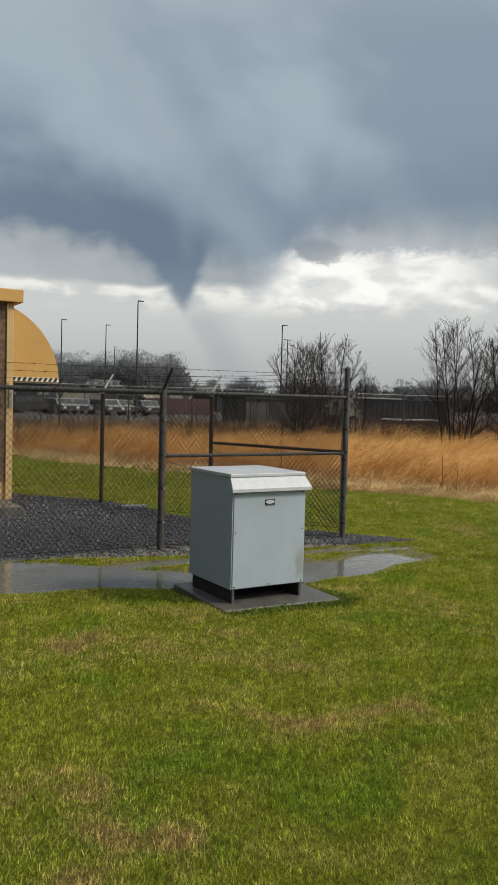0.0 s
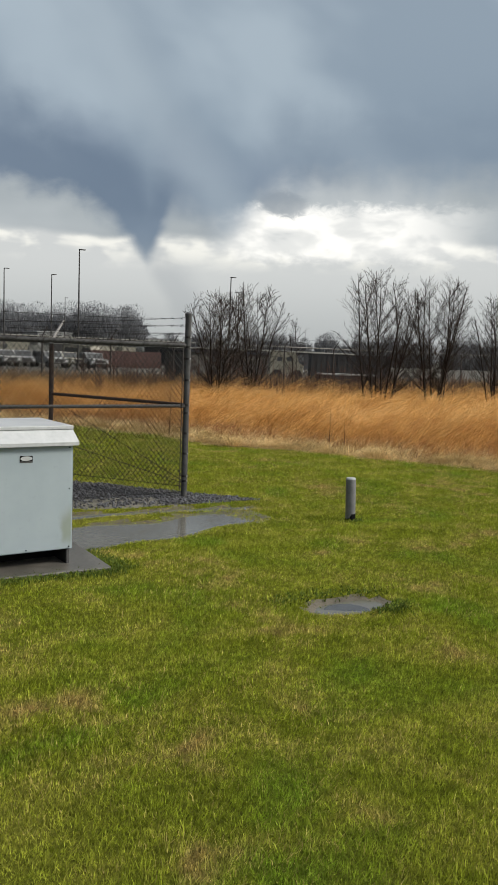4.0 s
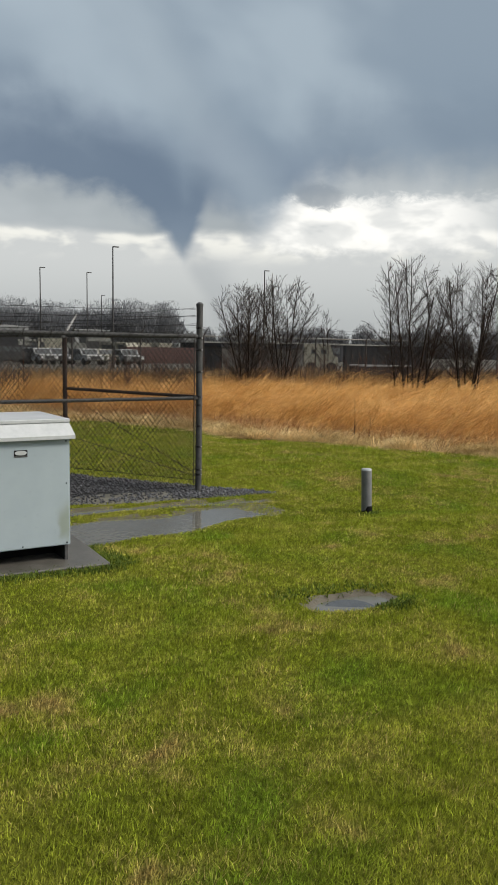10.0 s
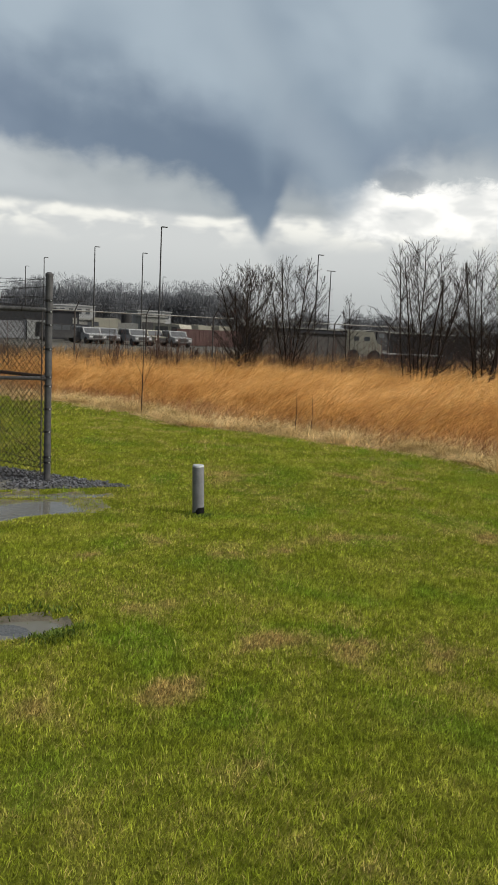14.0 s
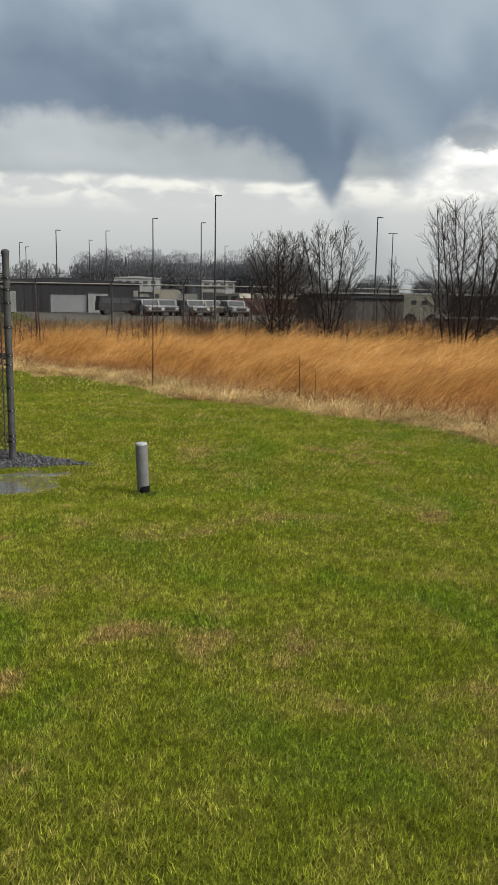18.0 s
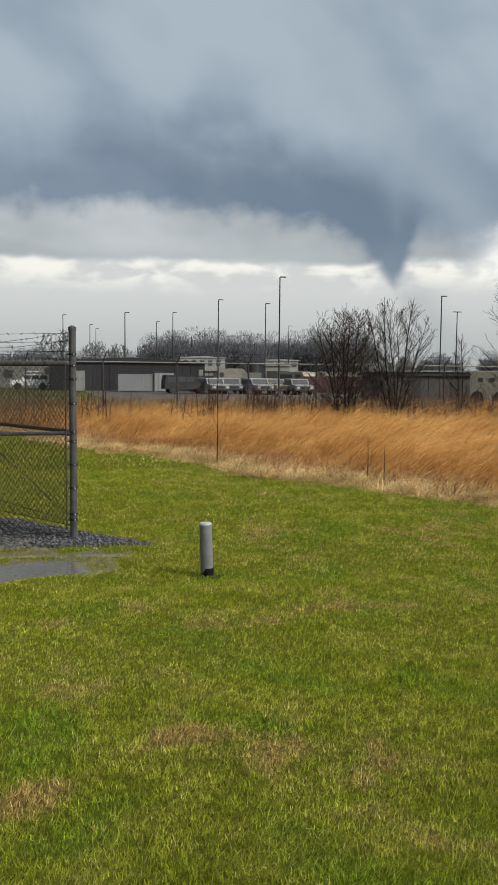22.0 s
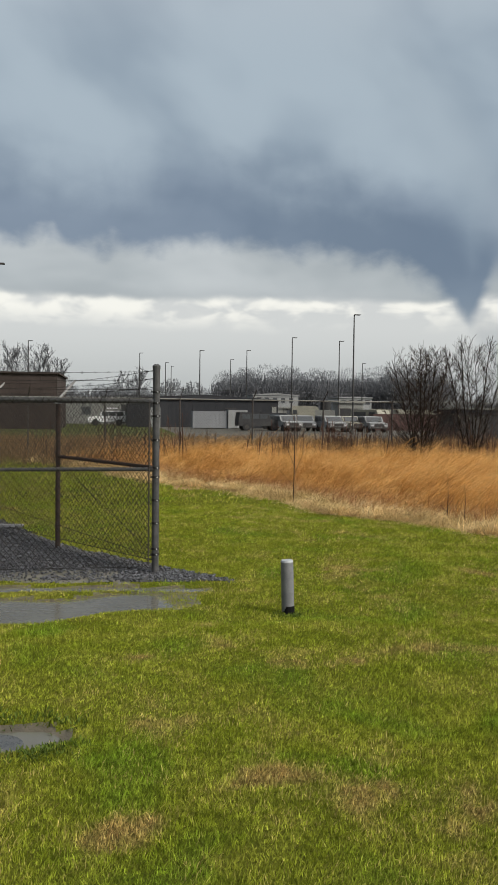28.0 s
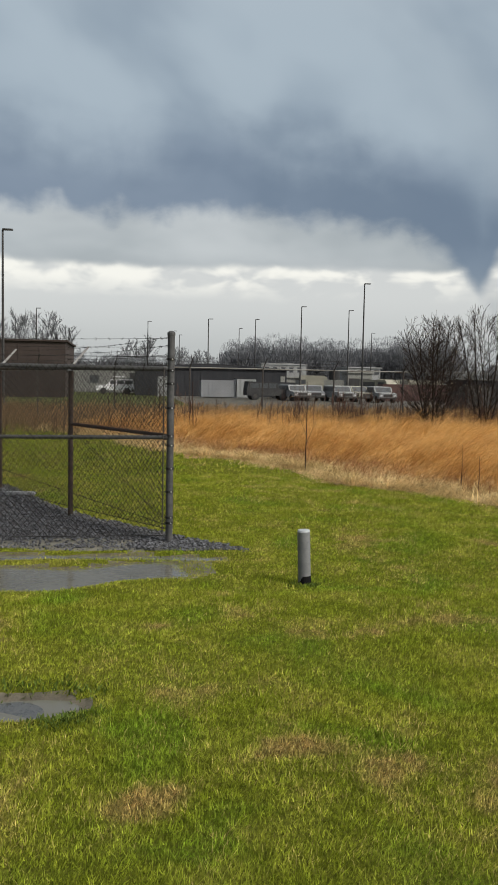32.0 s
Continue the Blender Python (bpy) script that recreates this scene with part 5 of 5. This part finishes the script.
# ---- brush before the far fence, saplings and stalks in the field ----
def brush():
    rng = np.random.default_rng(91)
    S, E, R = [], [], []
    for i in range(1000):
        if i % 7 == 0:                                # a new clump
            cx, cy, tall = -4.0 + 40 * rng.uniform(0, 1) ** 0.8, rng.uniform(14.5, 19.3), rng.uniform(0.55, 1.0)
        x, y = cx + rng.normal(0, 0.22), cy + rng.normal(0, 0.22)
        if rng.uniform() < 0.22:
            x, y = rng.normal((8.9, 11.4, 14.0, 16.6, 19.6)[rng.integers(0, 5)], 1.0), rng.uniform(12.8, 18.5)
        h = rng.uniform(1.0, 1.85) * tall * (0.95 if x < 7 else 1.0)
        p = np.array([x, y, 0.0])
        q = p + np.array([rng.normal(0, 0.12), rng.normal(0, 0.12), 1.0]) * h
        S.append(tuple(p)), E.append(tuple(q)), R.append(rng.uniform(0.004, 0.009))
        for _ in range(rng.integers(2, 6)):
            a = p + (q - p) * rng.uniform(0.3, 0.9)
            S.append(tuple(a)), E.append(tuple(a + np.array([rng.normal(0, 0.18), rng.normal(0, 0.18), rng.uniform(0.1, 0.4)]))), R.append(0.004)
    tagged(lines_mesh("dry_brush", S, E, np.array(R), M["brushtwig"], 3), "brown leafless brush and dead stalks along the far fence", "brush", kind="stuff")


brush()


def rough_band():
    """Brown seed-head grass along and beyond the far fence."""
    for k, (y0, y1, n, h0, h1, w) in enumerate(((16.5, 19.5, 9000, 0.9, 1.45, 0.014), (20.0, 36.0, 30000, 0.5, 1.0, 0.03))):
        rng = np.random.default_rng(130 + k)
        x, y = rng.uniform(-16, 44, n), rng.uniform(y0, y1, n)
        h = rng.uniform(h0, h1, n) * (0.8 + 0.25 * np.sin(1.1 * x) * np.sin(0.7 * x + y))
        th = rng.normal(0, 0.8, n)
        reach = h * rng.uniform(0.1, 0.5, n)
        lean = np.stack([np.cos(th) * reach, np.sin(th) * reach, np.zeros(n)], 1)
        ob = blades("rough_grass", np.stack([x, y, np.zeros(n)], 1), h, rng.uniform(0.6, 1.4, n) * w, lean, rng.uniform(0.0, 0.4, n), M["roughgrass"], 140 + k)
        tagged(ob, "rough brown grass along the far fence", "tall grass", kind="stuff")


rough_band()


def sapling(label, x, y, h, seed, side):
    """A whip-thin young tree with a few side shoots."""
    t = thing("sapling", label, "sapling", (x, y, 0), 0)
    rng = random.Random(seed)
    bm = bmesh.new()
    r = 0.0045 + 0.0035 * h
    tube(bm, (0, 0, -0.03), (0.01, 0, h * 0.55), r, r * 0.75, n=6)
    tube(bm, (0.01, 0, h * 0.55), (0.0, 0.01, h), r * 0.75, 0.0025, n=6)
    part("stem", bm, M["bark"], t)
    for i in range(side):
        z = h * (0.18 + 0.12 * i) + rng.uniform(-0.03, 0.03)
        sgn = 1 if i % 2 else -1
        bm = bmesh.new()
        tube(bm, (0.005, 0, z), (sgn * rng.uniform(0.08, 0.17) * h, rng.uniform(-0.04, 0.04) * h, z + rng.uniform(0.14, 0.32) * h), 0.005, 0.002, n=5)
        part("side_shoot", bm, M["bark"], t)


sapling("thin bare sapling standing alone in the dead grass", 2.94, 6.5, 1.72, 1, 3)
sapling("short dry stalk at the edge of the orange grass", 4.75, 3.35, 0.78, 2, 2)
sapling("short dry stalk at the edge of the orange grass", 4.95, 3.15, 0.62, 3, 1)
sapling("slim dark sapling in the orange grass", 4.9, 17.2, 1.9, 4, 2)
sapling("slim dark sapling in the orange grass", 5.4, 17.4, 1.75, 5, 2)
sapling("slim dark sapling in the orange grass", 2.6, 16.8, 1.2, 6, 2)


# ---- far yard: sheds, trucks, cars ----
def shed(name, label, x0, x1, y, depth, h, mat, roof=0.0, openings=(), roofmat=None, turn=0.0):
    """A plain far building: walls, a shallow roof, and its doors or windows."""
    t = thing(name, label, "building", (x0, y, 0), turn)
    L = x1 - x0
    bm = bmesh.new()
    box(bm, 0, 0, -0.1, L, depth, h)
    wall = part("wall", bm, mat, t)
    bm = bmesh.new()
    pts = [(-0.2, h), (L + 0.2, h), (L + 0.2, h + 0.16), (L * 0.5, h + 0.16 + roof), (-0.2, h + 0.16)]
    prism(bm, pts, depth + 0.4)
    for v in bm.verts:
        v.co.y -= 0.2
    part("roof", bm, roofmat or mat, t)
    for kind, a, b, z0, z1, m in openings:
        bm = bmesh.new()
        box(bm, a, -0.06, z0, b, 0.0, z1)
        o = part(kind, bm, M[m], t)
        bm = bmesh.new()
        box(bm, a - 0.06, -0.075, z1, b + 0.06, 0.0, z1 + 0.07)
        part("lintel", bm, M["dullgalv"], o)
    # vertical siding ribs
    n = int(L / 0.9)
    bm = bmesh.new()
    box(bm, -0.03, -0.04, 0, 0.03, 0.0, h)
    rib = part("rib", bm, mat, t)
    for i in range(1, n):
        o = new("rib", rib.data)
        o.parent = t
        o.location.x = i * 0.9
    return t


shed("warehouse", "long dark grey metal warehouse across the far yard", 0.5, 17.4, 82.0, 14, 3.05, M["bldgrey"], 0.45, (("window", 16.2, 16.7, 1.7, 2.4, "bldcream"), ("door", 11.0, 12.0, 0, 2.1, "bldgrey")))
shed("brown_building", "dark brown flat-roofed building beyond the field", -22.6, -5.9, 66.0, 12, 4.95, M["bldbrown"], 0.0)
shed("cream_building", "long low cream building behind a parked car", -8.5, 5.8, 106.0, 10, 3.35, M["bldcream"], 0.2, (("door", 8.4, 11.0, 0, 2.6, "darkbox"), ("window", 3.0, 4.2, 1.2, 2.2, "darkglass"), ("door", 11.6, 13.4, 0, 2.6, "darkbox")))
shed("two_storey_building", "pale two-storey building before the far woods", 28.5, 38.5, 167.0, 10, 5.6, M["white"], 0.3, tuple(("window", 0.8 + 1.8 * i, 1.7 + 1.8 * i, 4.0, 5.0, "darkglass") for i in range(5)))
shed("cream_annex", "low cream annex beside the dark warehouse", 17.9, 22.0, 90.0, 5, 2.3, M["bldcream"], 0.0, (("window", 2.2, 2.9, 1.6, 2.1, "darkglass"),))
shed("white_office", "white flat-roofed office with a row of windows", 39.0, 45.2, 135.0, 8, 4.6, M["white"], 0.1, tuple(("window", 0.5 + 1.5 * i, 1.4 + 1.5 * i, 3.5, 4.2, "darkglass") for i in range(4)))
# this door panel is charcoal paint for the shadow below the pale trailer
shed("portable_office", "pale portable office with the shadow below it as a dark panel", 25.9, 28.9, 86.8, 3, 3.0, M["bldcream"], 0.0, (("door", 0.1, 2.8, 0.2, 2.3, "darkbox"),))
shed("low_shed", "low charcoal shed with a pale roof edge behind trees", 23.0, 30.0, 45.0, 4, 1.85, M["shedgrey"], 0.0, (("door", 2.0, 3.0, 0, 1.7, "darkbox"),), M["bldgrey"])
shed("long_store", "long grey store with a pale roof beyond the trees", 44.0, 76.0, 92.0, 8, 2.5, M["bldgrey"], 0.1, tuple(("window", 1.0 + 4 * i, 2.4 + 4 * i, 1.2, 2.1, "darkglass") for i in range(7)), M["bldcream"])


def vehicle(name, label, category, at, turn, W, profile, mat, windows, wheels, r, group="", screen=None):
    """A vehicle from its side outline: body, glazing on both sides, lamps, wheels with rims."""
    t = thing(name, label, category, (*at, 0), turn, group)
    bm = bmesh.new()
    prism(bm, profile, W)
    for v in bm.verts:
        v.co.y -= W / 2
    body = part("body", bm, mat, t)
    for x0, x1, z0, z1 in windows:
        for sgn in (-1, 1):
            bm = bmesh.new()
            box(bm, x0, sgn * W / 2 - 0.012, z0, x1, sgn * W / 2 + 0.012, z1)
            part("window", bm, M["darkglass"], body)
    if screen:
        (x0, z0), (x1, z1) = screen
        bm = bmesh.new()
        prism(bm, [(x0 + 0.03, z0), (x1 + 0.03, z1), (x1 - 0.03, z1), (x0 - 0.03, z0)], W - 0.24)
        for v in bm.verts:
            v.co.y -= W / 2 - 0.12
        part("windscreen", bm, M["darkglass"], body)
        front = max(p[0] for p in profile)
        bm = bmesh.new()
        box(bm, front - 0.05, -W / 2 + 0.42, 0.62, front + 0.03, W / 2 - 0.42, 0.92)
        part("grille", bm, M["darkbox"], body)
        bm = bmesh.new()
        box(bm, front - 0.06, -W / 2 + 0.05, 0.42, front + 0.07, W / 2 - 0.05, 0.58, 0.02)
        part("bumper", bm, M["dullgalv"], body)
    xs = [p[0] for p in profile]
    for x, sg in ((min(xs), -1), (max(xs), 1)):
        for y in (-W / 2 + 0.2, W / 2 - 0.2):
            bm = bmesh.new()
            box(bm, x - 0.02, y - 0.12, 0.7, x + 0.02, y + 0.12, 0.85)
            part("lamp", bm, M["chrome"] if sg > 0 else M["redbox"], body)
    for x in wheels:
        for sgn in (-1, 1):
            bm = bmesh.new()
            tube(bm, (x, sgn * (W / 2 - 0.22), r), (x, sgn * (W / 2 + 0.01), r), r, n=14)
            wh = part("wheel", bm, M["rubber"], t)
            bm = bmesh.new()
            tube(bm, (x, sgn * (W / 2), r), (x, sgn * (W / 2 + 0.03), r), r * 0.55, n=10)
            part("rim", bm, M["dullgalv"], wh)
    return t


SUV_SIDE, SUV_SCREEN = ((-1.9, -1.1, 1.15, 1.6), (-1.0, -0.2, 1.15, 1.62), (-0.1, 0.6, 1.15, 1.6)), ((0.93, 1.16), (0.60, 1.66))
SUV = [(-2.2, 0.45), (2.15, 0.45), (2.2, 1.0), (0.95, 1.12), (0.55, 1.72), (-2.05, 1.76), (-2.2, 1.1)]
VAN = [(-2.6, 0.45), (2.5, 0.45), (2.6, 1.05), (1.9, 1.25), (1.4, 2.2), (-2.55, 2.25)]
CAB = [(-3.2, 0.6), (3.0, 0.6), (3.1, 1.5), (2.8, 2.55), (1.4, 2.6), (1.3, 1.5), (1.1, 1.45), (1.1, 2.5), (-3.2, 2.5)]
t = vehicle("parked_suv", "white boxy sport utility vehicle parked on the far grass", "car", (-1.8, 88.2), 180, 1.8, SUV, M["brightwhite"], SUV_SIDE, (-1.4, 1.35), 0.38, "", SUV_SCREEN)
bm = bmesh.new()
box(bm, -1.2, -0.6, 1.98, 0.4, 0.6, 2.08, 0.02)
part("roof_rack", bm, M["brightwhite"], t, "white roof rack")
for x in (-1.0, 0.2):
    bm = bmesh.new()
    box(bm, x - 0.04, -0.55, 1.74, x + 0.04, 0.55, 1.98)
    part("rack_foot", bm, M["dark"], t)

for x, y, turn, kind, m in ((42.5, 122.0, 85, "truck", "creamrv"), (46.4, 122.5, 85, "truck", "creamrv"), (50.3, 123.0, 85, "truck", "creamrv"), (54.2, 123.5, 85, "truck", "white"),
                            (58.8, 124.0, 60, "van", "creamrv"), (28.4, 81.4, -60, "van", "creamrv"), (12.9, 68.4, 4, "suv", "darkbox"), (16.4, 76.0, -3, "suv", "bldgrey"),
                            (62.0, 98.0, 10, "truck", "white"), (69.5, 96.0, 0, "van", "white"), (56.5, 86.0, 10, "truck", "darkbox")):
    colour = {"white": "white", "creamrv": "cream", "darkbox": "charcoal", "bldgrey": "dark grey"}[m]
    if kind == "van":
        vehicle("parked_van", colour + " van parked in the far yard", "van", (x, y), turn, 2.0, VAN, M[m], ((0.3, 1.2, 1.3, 1.95), (-2.2, -0.2, 1.4, 1.95)), (-1.6, 1.7), 0.36, "yard vans")
    elif kind == "truck":
        vehicle("parked_truck", colour + " box truck parked in the far yard", "truck", (x, y), turn, 2.3, CAB, M[m], ((1.6, 2.6, 1.7, 2.3),), (-2.2, -1.2, 2.1), 0.5, "yard trucks")
    elif kind == "suv":
        vehicle("parked_suv", colour + " sport utility vehicle parked before the warehouse", "car", (x, y), turn, 1.8, SUV, M[m], SUV_SIDE, (-1.4, 1.35), 0.38, "yard cars", SUV_SCREEN)
for x, y, turn, m, colour in ((15.4, 67.9, -80, "whitecar", "white"), (17.3, 68.6, -92, "palebox", "grey"), (19.5, 66.6, -84, "whitecar", "white"), (21.3, 67.4, -76, "creamrv", "cream"), (23.3, 65.9, -88, "white", "white")):
    row = vehicle("work_truck", colour + " work truck parked nose out in a row", "truck", (x, y), turn, 1.72, SUV, M[m], SUV_SIDE, (-1.4, 1.35), 0.38, "row of work trucks", SUV_SCREEN)
    row.scale = (1, 1, 0.86)
CAMPER = [(-1.6, 0.5), (1.6, 0.5), (1.6, 2.1), (1.5, 2.4), (1.2, 2.58), (-1.5, 2.58), (-1.6, 2.5)]
vehicle("parked_camper", "cream camper body with rounded roof in the far yard", "camper", (20.8, 83.4), -10, 2.1, CAMPER, M["creamrv"], ((-1.4, -0.9, 1.6, 2.1),), (-0.6, 0.6), 0.36)


def tank(x, y, r, h):
    t = thing("water_tank", "black upright plastic tank on a pale stand", "tank", (x, y, 0), 0)
    bm = bmesh.new()
    box(bm, -r, -r, 0, r, r, 2.2, 0.03)
    part("stand", bm, M["bldcream"], t)
    bm = bmesh.new()
    tube(bm, (0, 0, 2.2), (0, 0, h - 0.12), r, n=20)
    tube(bm, (0, 0, h - 0.12), (0, 0, h), r * 0.97, r * 0.5, n=20)
    part("vessel", bm, M["rubber"], t)
    for z in (2.45, 2.75, 3.05):
        bm = bmesh.new()
        tube(bm, (0, 0, z), (0, 0, z + 0.06), r * 1.03, n=20)
        part("hoop", bm, M["rubber"], t)


tank(26.9, 97.3, 0.72, 3.45)
vehicle("truck_cab", "cream truck cab parked just beyond the far fence", "truck", (29.2, 41.5), -30, 2.1, [(-1.1, 0.5), (1.3, 0.5), (1.35, 1.2), (1.0, 1.35), (0.75, 2.1), (-1.1, 2.15)], M["creamrv"], ((-0.6, -0.25, 1.45, 1.75), (0.1, 0.5, 1.45, 1.75)), (-0.6, 0.85), 0.42)


def container(name, label, x, y, turn, L, W, h, mat, top=None):
    """A ribbed steel box on the ground with corner posts and doors."""
    t = thing(name, label, "container", (x, y, 0), turn)
    bm = bmesh.new()
    box(bm, 0, 0, 0.08, L, W, h - 0.03)
    part("body", bm, mat, t)
    bm = bmesh.new()
    box(bm, -0.03, -0.03, h - 0.04, L + 0.03, W + 0.03, h + 0.03)
    part("top_frame", bm, top or mat, t)
    for px in (0.0, L):
        bm = bmesh.new()
        box(bm, px - 0.06, -0.04, 0, px + 0.06, 0.04, h)
        part("corner_post", bm, mat, t)
    bm = bmesh.new()
    box(bm, -0.05, -0.035, 0.1, 0.05, 0.0, h - 0.05)
    rib = part("rib", bm, mat, t)
    rib.location.x = 0.4
    for i in range(1, int(L / 0.4)):
        o = new("rib", rib.data)
        o.parent = t
        o.location.x = 0.4 + 0.4 * i


container("steel_container", "low rust-red steel container behind the brush", 25.2, 71.0, -4, 7.5, 2.4, 1.72, M["redbox"])
container("storage_box", "pale grey storage box standing in front of the warehouse", 7.2, 75.6, 0, 3.5, 2.4, 1.8, M["palebox"])
container("storage_box", "white storage box standing in front of the warehouse", 10.9, 75.4, 0, 1.9, 2.4, 1.95, M["white"])
container("dark_trailer", "long charcoal trailer parked beyond the fence", 31.8, 41.6, -28, 6.0, 2.3, 2.05, M["darkbox"])
container("low_trailer", "low dark trailer with a white top rail", 20.4, 24.8, -25, 2.9, 1.6, 0.95, M["darkbox"], M["white"])
container("storage_box", "cream steel storage box among the parked vehicles", 20.4, 76.2, -12, 1.95, 2.2, 2.05, M["bldcream"])
container("storage_box", "narrow white storage box before the warehouse wall", 2.75, 75.8, 0, 1.0, 2.0, 2.1, M["white"])
container("yard_sign", "white board standing high in the far yard", 44.3, 99.0, -20, 2.6, 0.2, 3.7, M["white"])


# ---- sparse turf where nobody looks closely ----
lawn("lawn_grass", -15.0, 9.0, -15.0, -7.6, 90000, 0.03, 0.07, 0.017, 6, 1)
lawn("lawn_grass", 3.4, 8.6, -7.6, -2.2, 40000, 0.02, 0.06, 0.013, 8, 1)
lawn("lawn_grass", -15.0, -7.0, -7.6, 0.6, 40000, 0.03, 0.07, 0.017, 9, 1)
